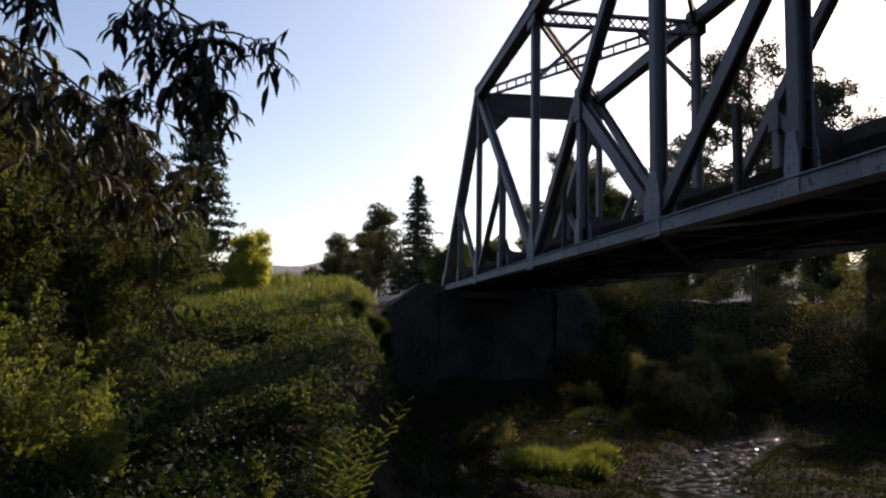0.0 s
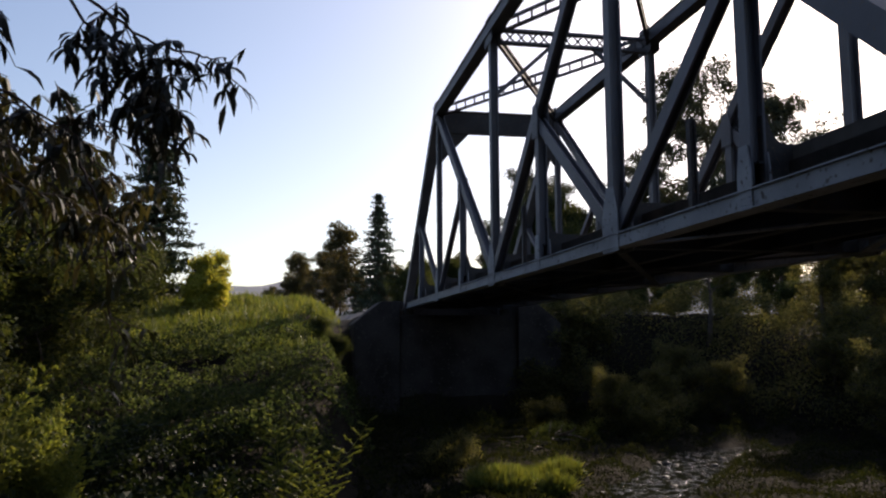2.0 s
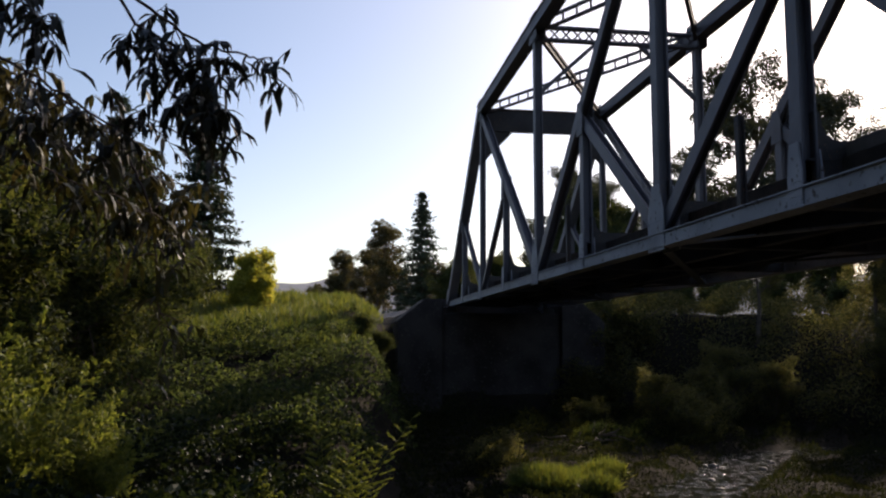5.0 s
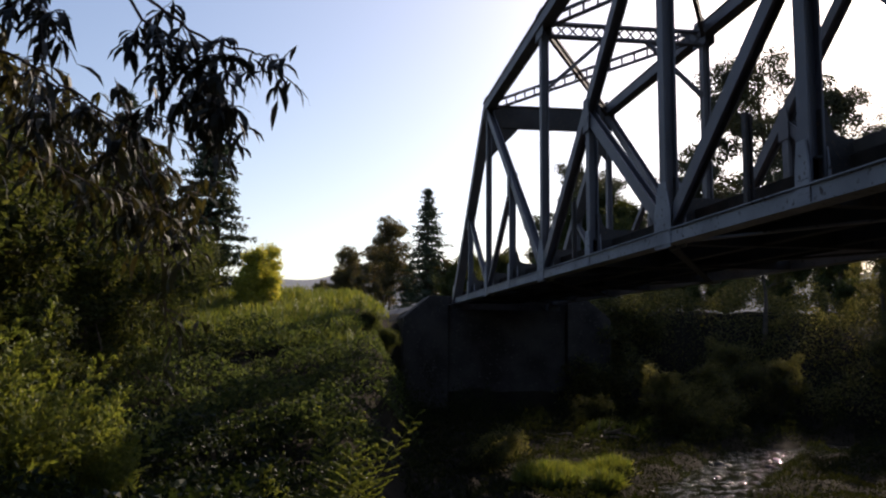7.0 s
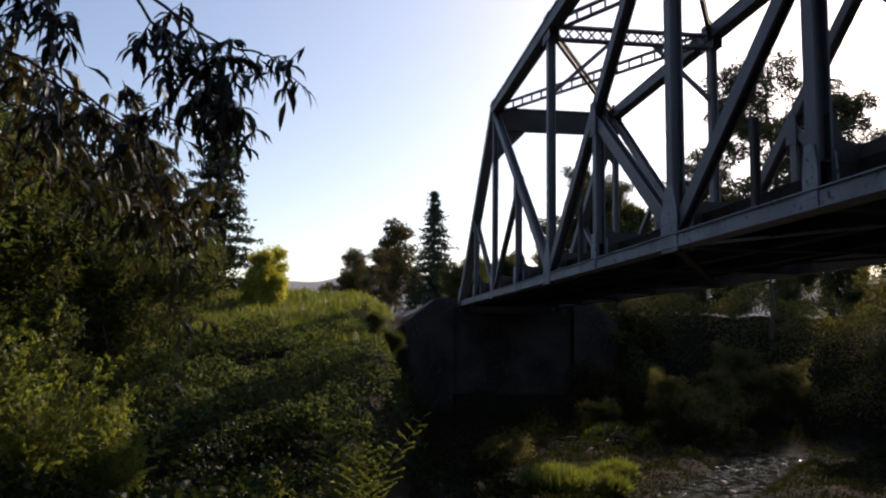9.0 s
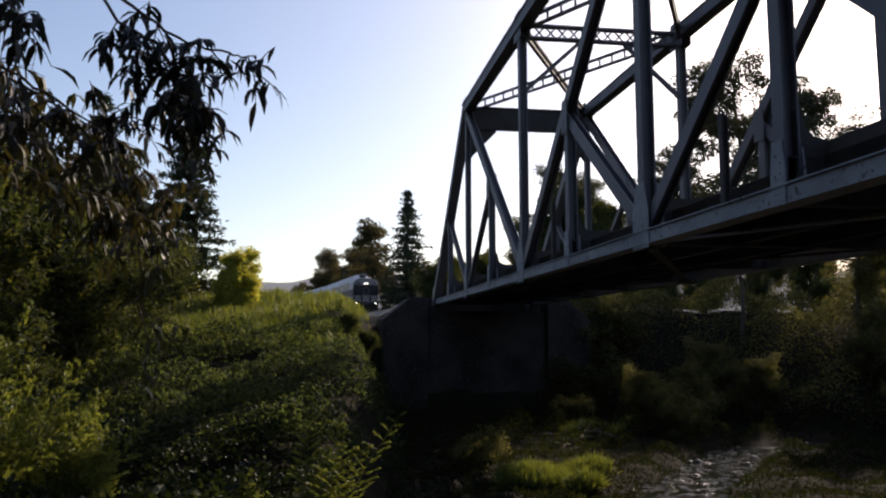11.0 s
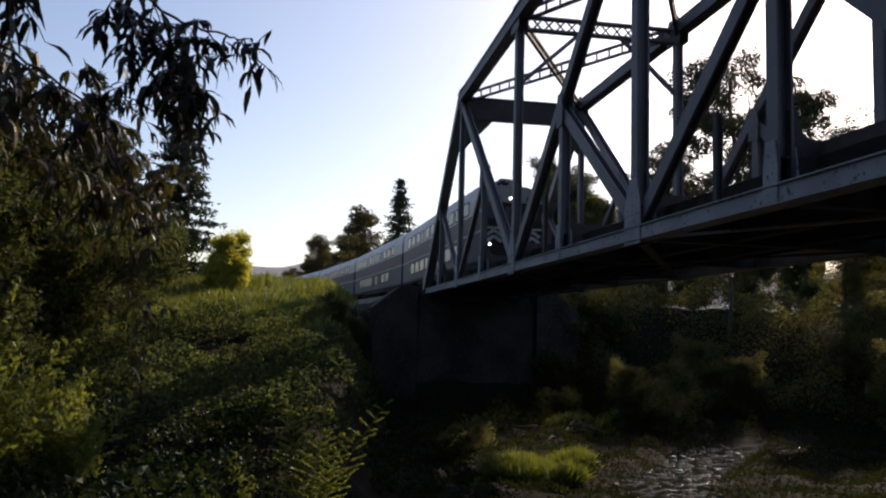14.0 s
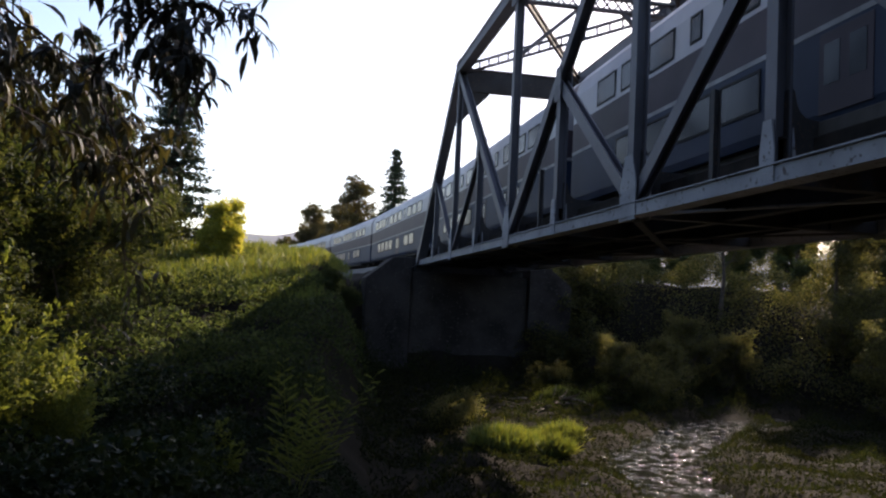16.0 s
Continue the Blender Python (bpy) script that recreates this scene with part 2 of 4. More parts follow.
def ground_z(x, y):
    x, y = np.asarray(x, dtype=float), np.asarray(y, dtype=float)
    # left bank: a terrace by the camera, then a slope up to the plateau beside the line
    bank = np.interp(y, (-60, -5, 3, 8, 14, 20, 25, 30, 36, 42, 47, 52, 70, 3000), (3.0, 2.7, 2.4, 1.5, 0.9, 1.1, 1.4, 2.1, 3.3, 4.7, 5.7, 6.1, 6.2, 6.3))
    bank = bank + 1.2 * smooth_step(-4, -25, x) * smooth_step(60, 30, y)
    # right bank
    right = np.interp(y, (-60, 0, 40, 70, 3000), (3.6, 3.6, 3.6, 6.0, 6.2))
    # river bed between the banks, cut off by the abutment at the far end
    edge = -1.2 + 0.05 * y + 3.0 * smooth_step(8, 0, y) + 0.4 * np.sin(y * 0.21)
    z = bank + (BED_Z - bank) * smooth_step(edge, edge + 3.4, x)
    z = z + (right - z) * smooth_step(35, 47, x + 0.55 * np.maximum(0, y - 31))
    far = smooth_step(56.2, 60, y)
    z = z + (6.3 - z) * far * smooth_step(0, 6, x)
    # track bed
    d = np.abs(x - track_x(y))
    on = smooth_step(58.5, 59.5, y)
    z = np.where(d < 9, z + (6.45 - z) * smooth_step(6.5, 3.2, d) * on, z)
    # water course: a low strip along a winding line in the bed
    z = z - 0.7 * smooth_step(3.0, 0.5, stream_distance(x, y) + 0.35 * np.sin(x * 1.7 + y * 0.9)) * smooth_step(0.2, -0.6, z)
    near = smooth_step(250, 60, np.hypot(x, y))
    near = near * (0.35 + 0.65 * smooth_step(1.5, 4.0, stream_distance(x, y)))
    z = z + near * (0.16 * np.sin(x * 1.3 + y * 0.7) * np.sin(y * 1.1 - x * 0.4) + 0.05 * np.sin(x * 2.9 + 1) * np.sin(y * 2.3))
    return z


def graded(lo, hi, n, power):
    """n + 1 numbers from -1 to 1 scaled to the span, dense in the middle."""
    s = np.linspace(-1, 1, n + 1)
    s = np.sign(s) * np.abs(s) ** power
    return np.where(s < 0, s * -lo, s * hi)


def build_ground():
    xs, ys = graded(-2600, 2600, 340, 4.0) + 8, graded(-1500, 4200, 340, 4.0) + 25
    gx, gy = np.meshgrid(xs, ys)
    v = np.stack([gx, gy, ground_z(gx, gy)], -1).reshape(-1, 3)
    n, m = len(xs), len(ys)
    i = (np.arange(m - 1)[:, None] * n + np.arange(n - 1)).ravel()
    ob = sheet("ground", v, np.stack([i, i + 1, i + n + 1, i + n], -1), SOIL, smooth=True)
    ob.scale = (K, K, K)
    tagged(ob, "earth banks with leaf litter sloping to a stream, colour darkened for shade", "ground", kind="structure")


build_ground()


def water_material():
    m = bpy.data.materials.new("stream water")
    m.use_nodes = True
    n, k = m.node_tree.nodes, m.node_tree.links
    p = n["Principled BSDF"]
    p.inputs["Base Color"].default_value = (0.012, 0.014, 0.010, 1)
    p.inputs["Roughness"].default_value = 0.06
    p.inputs["IOR"].default_value = 1.33
    w = n.new("ShaderNodeTexNoise")
    w.inputs["Scale"].default_value, w.inputs["Detail"].default_value = 10.0, 6
    k.new(n.new("ShaderNodeTexCoord").outputs["Object"], w.inputs["Vector"])
    b = n.new("ShaderNodeBump")
    b.inputs["Strength"].default_value, b.inputs["Distance"].default_value = 1.0, 0.05
    # riffles in patches, calm water between them
    patch, span, riffle = n.new("ShaderNodeTexNoise"), n.new("ShaderNodeMapRange"), n.new("ShaderNodeMath")
    patch.inputs["Scale"].default_value = 2.2
    span.inputs[1].default_value, span.inputs[2].default_value, span.inputs[3].default_value = 0.49, 0.56, 0.02
    riffle.operation = "MULTIPLY"
    k.new(w.inputs["Vector"].links[0].from_socket, patch.inputs["Vector"])
    k.new(patch.outputs["Fac"], span.inputs[0])
    k.new(span.outputs[0], riffle.inputs[0])
    k.new(w.outputs["Fac"], riffle.inputs[1])
    k.new(riffle.outputs[0], b.inputs["Height"])
    k.new(b.outputs[0], p.inputs["Normal"])
    return m


def build_water():
    bm = bmesh.new()
    bmesh.ops.create_grid(bm, x_segments=60, y_segments=90, size=1, matrix=Matrix.Translation((22, 18, 0)) @ Matrix.Diagonal((20, 36, 1, 1)))
    for v in bm.verts:
        v.co.z = WATER_Z + 0.012 * math.sin(v.co.x * 2.3 + v.co.y) + 0.01 * math.sin(v.co.y * 3.1)
    ob = part("water", bm, water_material(), smooth=True)
    ob.scale = (K, K, K)
    tagged(ob, "shallow rippled stream glinting in the sun", "stream", kind="structure")


build_water()


# ---- the truss bridge ----
def chord_point(k, side, z):
    return Vector((NEAR_X + WIDE * side, FAR_END - HALF * k, z))


def rivets(bm, m, w, h, step):
    """Rows of rivet heads round the rim of a plate, in the plate's plane (y, z) at its face."""
    ys, zs = np.arange(-w / 2 + 0.07, w / 2 - 0.05, step), np.arange(-h / 2 + 0.07, h / 2 - 0.05, step)
    spots = [(y, z) for y in ys for z in (zs[0], zs[-1])] + [(y, z) for z in zs[1:-1] for y in (ys[0], ys[-1], 0.0)]
    for y, z in spots:
        bmesh.ops.create_cone(bm, cap_ends=True, segments=6, radius1=0.022, radius2=0.012, depth=0.02, matrix=m @ Matrix.Translation((0, y, z)) @ pose(0, 0, 0, 0, -90, 0))


def gusset(parent, p, w, h, taper, mat=STEEL):
    """Plates on both faces of a joint, narrowing upwards."""
    bm = bmesh.new()
    for off in (-0.2, 0.2):
        ring = [(-w / 2, -h * 0.25), (w / 2, -h * 0.25), (w / 2, h * 0.3), (w / 2 * taper, h * 0.75), (-w / 2 * taper, h * 0.75), (-w / 2, h * 0.3)]
        a = [bm.verts.new((p.x + off - 0.015, p.y + y, p.z + z)) for y, z in ring]
        b = [bm.verts.new((p.x + off + 0.015, p.y + y, p.z + z)) for y, z in ring]
        bm.faces.new(a)
        bm.faces.new(b[::-1])
        for i in range(6):
            bm.faces.new((a[i], b[i], b[i - 1], a[i - 1]))
    bmesh.ops.recalc_face_normals(bm, faces=bm.faces)
    rivets(bm, Matrix.Translation((p.x - 0.222, p.y, p.z + h * 0.03)), w, h * 0.52, 0.13)
    return part("gusset_plate", bm, mat, parent)


def build_bridge():
    bridge = new("railway_bridge")
    bridge.scale = (K, K, K)
    tagged(bridge, "weathered silver-grey riveted steel through-truss railway bridge over a stream", "bridge")

    def member(name, pieces, mat=STEEL, label=""):
        bm = bmesh.new()
        for fn, *a in pieces:
            fn(bm, *a)
        return part(name, bm, mat, bridge, label)

    for s in (0, 1):
        low = lambda k: chord_point(k, s, CHORD_Z)
        top = lambda k: chord_point(k, s, TOP_Z)
        mid = lambda k: chord_point(k, s, MID_Z)
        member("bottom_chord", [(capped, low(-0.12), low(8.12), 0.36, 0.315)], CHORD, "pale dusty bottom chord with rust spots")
        member("top_chord", [(capped, top(1.96), top(6.04), 0.56, 0.48, False)])
        for a, b in ((0, 2), (7.9, 6)):
            member("end_post", [(beam, low(a), top(b), 0.58, 0.52, (1, 0, 0))])
        member("post", [(i_member, low(4), top(4), 0.33, 0.36)])
        for k in (2, 6):
            member("hip_vertical", [(i_member, low(k), top(k), 0.30 if k == 2 else 0.35, 0.34 if k == 2 else 0.38)])
        for a, b in ((2, 4), (6, 4)):
            member("diagonal", [(i_member, low(b) + Vector((0, 0, 0.2)), top(a) - Vector((0, 0, 0.2)), 0.35, 0.42)])
        for k, to in ((1, 2), (3, 2), (5, 6), (7, 6)):
            member("sub_strut", [(i_member, mid(k), low(to) + Vector((0, 0, 0.2)), 0.26, 0.24 if k < 4 else 0.40, 0.04)])
            member("hanger", [(i_member, low(k), mid(k), 0.32, 0.22 if k < 4 else 0.36, 0.04)])
            gusset(bridge, mid(k) - Vector((0, 0, 0.25)), 0.62, 1.15, 0.7)
        for k in (2, 4, 6):
            gusset(bridge, low(k) + Vector((0, 0, 0.15)), 0.75 if k == 2 else 1.02, 1.7, 0.42, CHORD)
            gusset(bridge, top(k) - Vector((0, 0, 0.35)), 1.2, 1.2, 0.8)
        for k in (1, 3, 5, 7):
            gusset(bridge, low(k) + Vector((0, 0, 0.1)), 0.46, 1.2, 0.6, CHORD)
        for k in (0, 8):
            gusset(bridge, low(k) + Vector((0, 0, 0.1)), 1.3, 1.3, 0.6)
            bm = bmesh.new()
            box(bm, low(k).x - 0.4, low(k).x + 0.4, low(k).y - 0.45, low(k).y + 0.45, CHORD_Z - 0.65, CHORD_Z - 0.28, 0.03)
            part("bearing", bm, DARK_STEEL, bridge)

    # portals at both hips: a deep plate girder with curved knees
    for k in (2, 6):
        a, b = chord_point(k, 0, TOP_Z - 0.55), chord_point(k, 1, TOP_Z - 0.55)
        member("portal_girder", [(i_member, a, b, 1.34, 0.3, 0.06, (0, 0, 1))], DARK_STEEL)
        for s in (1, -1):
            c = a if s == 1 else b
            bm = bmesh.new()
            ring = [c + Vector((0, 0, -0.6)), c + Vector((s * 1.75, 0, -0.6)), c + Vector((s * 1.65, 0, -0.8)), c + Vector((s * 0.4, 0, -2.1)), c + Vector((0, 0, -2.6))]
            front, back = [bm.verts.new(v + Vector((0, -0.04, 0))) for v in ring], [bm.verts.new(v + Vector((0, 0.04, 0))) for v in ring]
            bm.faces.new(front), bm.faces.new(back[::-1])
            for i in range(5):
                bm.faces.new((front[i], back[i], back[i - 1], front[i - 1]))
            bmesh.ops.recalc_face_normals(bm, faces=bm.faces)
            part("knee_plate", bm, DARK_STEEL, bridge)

    # sway frame at the middle post
    a, b = chord_point(4, 0, TOP_Z - 0.25), chord_point(4, 1, TOP_Z - 0.25)
    member("sway_strut", [(laced, a, b, 0.30, 0.55, 0.5)])
    for s in (1, -1):
        c = a if s == 1 else b
        member("knee_brace", [(beam, c + Vector((s * 2.6, 0, -0.3)), c + Vector((s * 0.1, 0, -2.6)), 0.16, 0.16, (0, 1, 0))])
    # top laterals: rung-tied one way, laced the other
    for k0, k1 in ((2, 4), (4, 6)):
        member("top_lateral", [(laced, chord_point(k0, 0, TOP_Z), chord_point(k1, 1, TOP_Z), 0.16, 0.45, 0.75, False)])
        # dark steel stands in for shade on the laced bars
        member("top_lateral", [(laced, chord_point(k1, 0, TOP_Z - 0.1), chord_point(k0, 1, TOP_Z - 0.1), 0.16, 0.34, 0.34, True)], DARK_STEEL)

    # floor: beams at each joint with knee brackets, stringers, bottom laterals
    for k in range(9):
        a, b = chord_point(k, 0, CHORD_Z + 0.26), chord_point(k, 1, CHORD_Z + 0.26)
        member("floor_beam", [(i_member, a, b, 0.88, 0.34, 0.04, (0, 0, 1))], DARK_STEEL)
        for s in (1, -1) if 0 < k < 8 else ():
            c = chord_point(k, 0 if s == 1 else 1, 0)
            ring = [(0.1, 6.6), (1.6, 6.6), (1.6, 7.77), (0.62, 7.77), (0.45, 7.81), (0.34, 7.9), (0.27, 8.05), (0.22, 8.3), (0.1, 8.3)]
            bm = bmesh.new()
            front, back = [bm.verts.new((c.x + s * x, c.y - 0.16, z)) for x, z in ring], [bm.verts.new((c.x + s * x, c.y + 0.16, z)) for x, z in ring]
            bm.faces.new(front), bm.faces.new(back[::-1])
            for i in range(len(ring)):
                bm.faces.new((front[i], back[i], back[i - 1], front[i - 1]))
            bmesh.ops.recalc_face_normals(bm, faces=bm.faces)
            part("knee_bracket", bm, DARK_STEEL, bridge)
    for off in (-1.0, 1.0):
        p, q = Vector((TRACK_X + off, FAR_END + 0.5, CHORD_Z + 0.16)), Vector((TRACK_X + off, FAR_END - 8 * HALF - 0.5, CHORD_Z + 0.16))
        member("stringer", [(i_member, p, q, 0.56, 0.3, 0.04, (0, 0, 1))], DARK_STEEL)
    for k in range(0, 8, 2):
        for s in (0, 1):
            # nearest pair takes the pale chord colour, standing in for sun on the flanges
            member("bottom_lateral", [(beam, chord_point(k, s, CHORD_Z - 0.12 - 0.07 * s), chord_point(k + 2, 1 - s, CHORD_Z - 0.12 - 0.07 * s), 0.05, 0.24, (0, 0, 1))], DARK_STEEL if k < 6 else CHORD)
    # short posts that stand on the near chord
    for k, high in ((6.64, 2.0), (4.66, 2.2)):
        c = chord_point(k, 0, CHORD_Z + 0.15)
        member("short_post", [(i_member, c, c + Vector((0, 0, high)), 0.16, 0.16, 0.03)], DARK_STEEL)
    return bridge


build_bridge()


def build_track():
    """Ties and rails: on the bridge ties are parts, on the bank the same ties lie in ballast."""
    deck = new("bridge_deck")
    deck.scale = (K, K, K)
    tagged(deck, "dark creosoted timber ties carrying two steel rails on the bridge", "track")
    bm = bmesh.new()
    box(bm, -1.85, 1.85, -0.14, 0.14, -0.13, 0.13, 0.012)
    first = part("tie", bm, TIMBER, deck)
    y = FAR_END - 8 * HALF - 0.4
    first.matrix_basis = pose(TRACK_X, y, RAIL_Z - 0.34)
    for i in range(1, 116):
        shared("tie", first, deck, pose(float(track_x(y + i * 0.445)) + random.uniform(-0.04, 0.04), y + i * 0.445, RAIL_Z - 0.34, 0, 0, random.uniform(-0.6, 0.6)))
    line = [line_at(s) for s in list(range(-60, 56, 23)) + list(range(60, 420, 6))]
    for off in (-0.89, 0.89):
        bm = bmesh.new()
        prof = [(-0.07, -0.18), (0.07, -0.18), (0.07, -0.16), (0.012, -0.14), (0.012, -0.045), (0.037, -0.035), (0.037, 0), (-0.037, 0), (-0.037, -0.035), (-0.012, -0.045), (-0.012, -0.14), (-0.07, -0.16)]
        rings = []
        for x, yy, a in line:
            c, s = math.cos(a), math.sin(a)
            rings.append([bm.verts.new((x + (off + u) * c, yy + (off + u) * s, RAIL_Z + w)) for u, w in prof])
        for r0, r1 in zip(rings, rings[1:]):
            for i in range(len(prof)):
                bm.faces.new((r0[i - 1], r0[i], r1[i], r1[i - 1]))
        part("rail", bm, RAIL, deck)
    for off in (-2.45, 2.45):
        bm = bmesh.new()
        box(bm, TRACK_X + off - 0.45, TRACK_X + off + 0.45, FAR_END - 8 * HALF, FAR_END, RAIL_Z - 0.42, RAIL_Z - 0.36)
        part("walkway", bm, TIMBER, deck)
        bm = bmesh.new()
        e = TRACK_X + off * 1.18
        box(bm, e - 0.06, e + 0.06, FAR_END - 8 * HALF, FAR_END, RAIL_Z - 0.75, RAIL_Z - 0.13, 0.02)
        part("guard_timber", bm, TIMBER, deck, "dark timber guard along the deck edge")
    bm = bmesh.new()
    e = TRACK_X - 2.85
    box(bm, e - 0.05, e + 0.05, FAR_END - 8 * HALF, FAR_END - 7 * HALF - 0.2, RAIL_Z - 0.13, RAIL_Z + 0.14, 0.02)
    part("curb_board", bm, WEATHERED, deck, "grey weathered board along the deck edge")
    bed = bmesh.new()
    rings = []
    for s in range(59, 420, 6):
        x, yy, a = line_at(s)
        c, n = math.cos(a), math.sin(a)
        rings.append([bed.verts.new((x + u * c, yy + u * n, z)) for u, z in ((-4.0, 6.2), (-2.1, RAIL_Z - 0.24), (2.1, RAIL_Z - 0.24), (4.0, 6.2))])
    for r0, r1 in zip(rings, rings[1:]):
        for i in range(3):
            bed.faces.new((r0[i], r0[i + 1], r1[i + 1], r1[i]))
    ob = part("track_bed", bed, BALLAST)
    ob.scale = (K, K, K)
    tagged(ob, "grey ballast bed carrying the railway line", "track bed", kind="structure")


build_track()


def build_abutment(y0, away, name, half=6.0, wings=True):
    ab = new(name)
    ab.scale = (K, K, K)
    tagged(ab, "weathered grey concrete bridge abutment under the truss, colour darkened for shade", "abutment")
    bm = bmesh.new()
    y1 = y0 + away * 1.5
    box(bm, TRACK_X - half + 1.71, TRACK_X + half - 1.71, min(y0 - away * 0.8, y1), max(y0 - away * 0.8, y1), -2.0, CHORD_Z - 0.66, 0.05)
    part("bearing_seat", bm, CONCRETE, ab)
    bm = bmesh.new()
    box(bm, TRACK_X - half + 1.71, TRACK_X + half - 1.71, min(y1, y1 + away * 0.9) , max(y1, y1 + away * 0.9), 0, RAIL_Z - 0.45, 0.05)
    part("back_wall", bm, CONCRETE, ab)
    for s in (-1, 1) if wings else ():
        bm = bmesh.new()
        e = TRACK_X + s * (half - 1.7)
        ring = [(0.0, -2.0), (0.0, 7.05), (s * 1.3, 7.05), (s * 3.2, 5.5), (s * 3.2, -2.0)]
        f, g = min(y0 - away * 1.2, y1 + away * 2), max(y0 - away * 1.2, y1 + away * 2)
        a, b = [bm.verts.new((e + x, f, z)) for x, z in ring], [bm.verts.new((e + x, g, z)) for x, z in ring]
        bm.faces.new(a), bm.faces.new(b[::-1])
        for i in range(5):
            bm.faces.new((a[i], b[i], b[i - 1], a[i - 1]))
        bmesh.ops.recalc_face_normals(bm, faces=bm.faces)
        bmesh.ops.bevel(bm, geom=list(bm.edges), offset=0.05, segments=1, affect="EDGES")
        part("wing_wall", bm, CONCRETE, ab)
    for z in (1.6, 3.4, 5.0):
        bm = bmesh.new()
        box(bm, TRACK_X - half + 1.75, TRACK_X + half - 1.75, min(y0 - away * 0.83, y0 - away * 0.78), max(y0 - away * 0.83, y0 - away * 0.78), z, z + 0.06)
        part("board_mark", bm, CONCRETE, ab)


build_abutment(FAR_END, 1, "abutment")
build_abutment(FAR_END - 8 * HALF - 0.5, -1, "abutment", 5.8, False)


# ---- the train ----
CAR_PAINT = material("pale silver coach paint", (0.36, 0.35, 0.37), 0.45, 0.15, (0.28, 0.27, 0.295), 0.6, 12, 0.04)
BAND_PAINT = material("dusty mauve coach band", (0.062, 0.047, 0.058), 0.5, 0, (0.042, 0.033, 0.042), 0.5, 10, 0.04, gloss=0.12)
BLUE_PAINT = material("dark blue coach paint", (0.018, 0.031, 0.062), 0.5, 0, (0.012, 0.022, 0.046), 0.5, 10, 0.04, gloss=0.12)
WHITE_PAINT = material("soiled white stripe paint", (0.34, 0.33, 0.33), 0.6, 0, (0.22, 0.21, 0.21), 2, 20, 0.03, gloss=0.2)
BLACK = material("black cab paint", (0.014, 0.014, 0.016), 0.6, 0, (0.02, 0.02, 0.02), 2, 20, 0.05, gloss=0.1)
PANE = plain("tinted coach window", (0.015, 0.02, 0.028), 0.25)
PANE.node_tree.nodes["Principled BSDF"].inputs["Specular IOR Level"].default_value = 0.2
GEAR = material("running gear grime", (0.045, 0.042, 0.04), 0.8, 0.2, (0.03, 0.027, 0.025), 3, 20, 0.3)
# coach paint at a lower value, with the brow's shade in the colour
BROW = material("shaded coach paint", (0.24, 0.24, 0.25), 0.6, 0, (0.19, 0.19, 0.20), 1, 12, 0.04, gloss=0.15)
LAMP = plain("lit head lamp", (1.0, 0.97, 0.9), 0.3, 0, 7.0)
CAR_LEN, CAR_GAP, CAR_HIGH = 25.2, 0.8, 4.95


def shell(bm, profile, y0, y1):
    """A body from a closed cross-section (x, z), from y0 to y1, with ends."""
    a, b = [bm.verts.new((x, y0, z)) for x, z in profile], [bm.verts.new((x, y1, z)) for x, z in profile]
    n = len(profile)
    for i in range(n):
        bm.faces.new((a[i - 1], a[i], b[i], b[i - 1]))
    bm.faces.new(a), bm.faces.new(b[::-1])
    bmesh.ops.recalc_face_normals(bm, faces=bm.faces)


def build_truck(parent, y):
    bm = bmesh.new()
    for s in (-1, 1):
        box(bm, s * 1.05 - 0.08, s * 1.05 + 0.08, -1.6, 1.6, 0.42, 0.72, 0.04)
        box(bm, s * 1.12 - 0.1, s * 1.12 + 0.1, -0.4, 0.4, 0.3, 0.6, 0.04)
    box(bm, -1.05, 1.05, -0.3, 0.3, 0.45, 0.8)
    truck = part("truck", bm, GEAR, parent)
    truck.matrix_basis = pose(0, y, 0)
    for dy in (-1.3, 1.3):
        bm = bmesh.new()
        for s in (-1, 1):
            bmesh.ops.create_cone(bm, cap_ends=True, segments=24, radius1=0.46, radius2=0.46, depth=0.13, matrix=pose(s * 0.76, 0, 0.46, 0, 90, 0))
        bmesh.ops.create_cone(bm, cap_ends=True, segments=10, radius1=0.08, radius2=0.08, depth=1.5, matrix=pose(0, 0, 0.46, 0, 90, 0))
        w = part("wheel_set", bm, GEAR, truck)
        w.matrix_basis = pose(0, dy, 0)


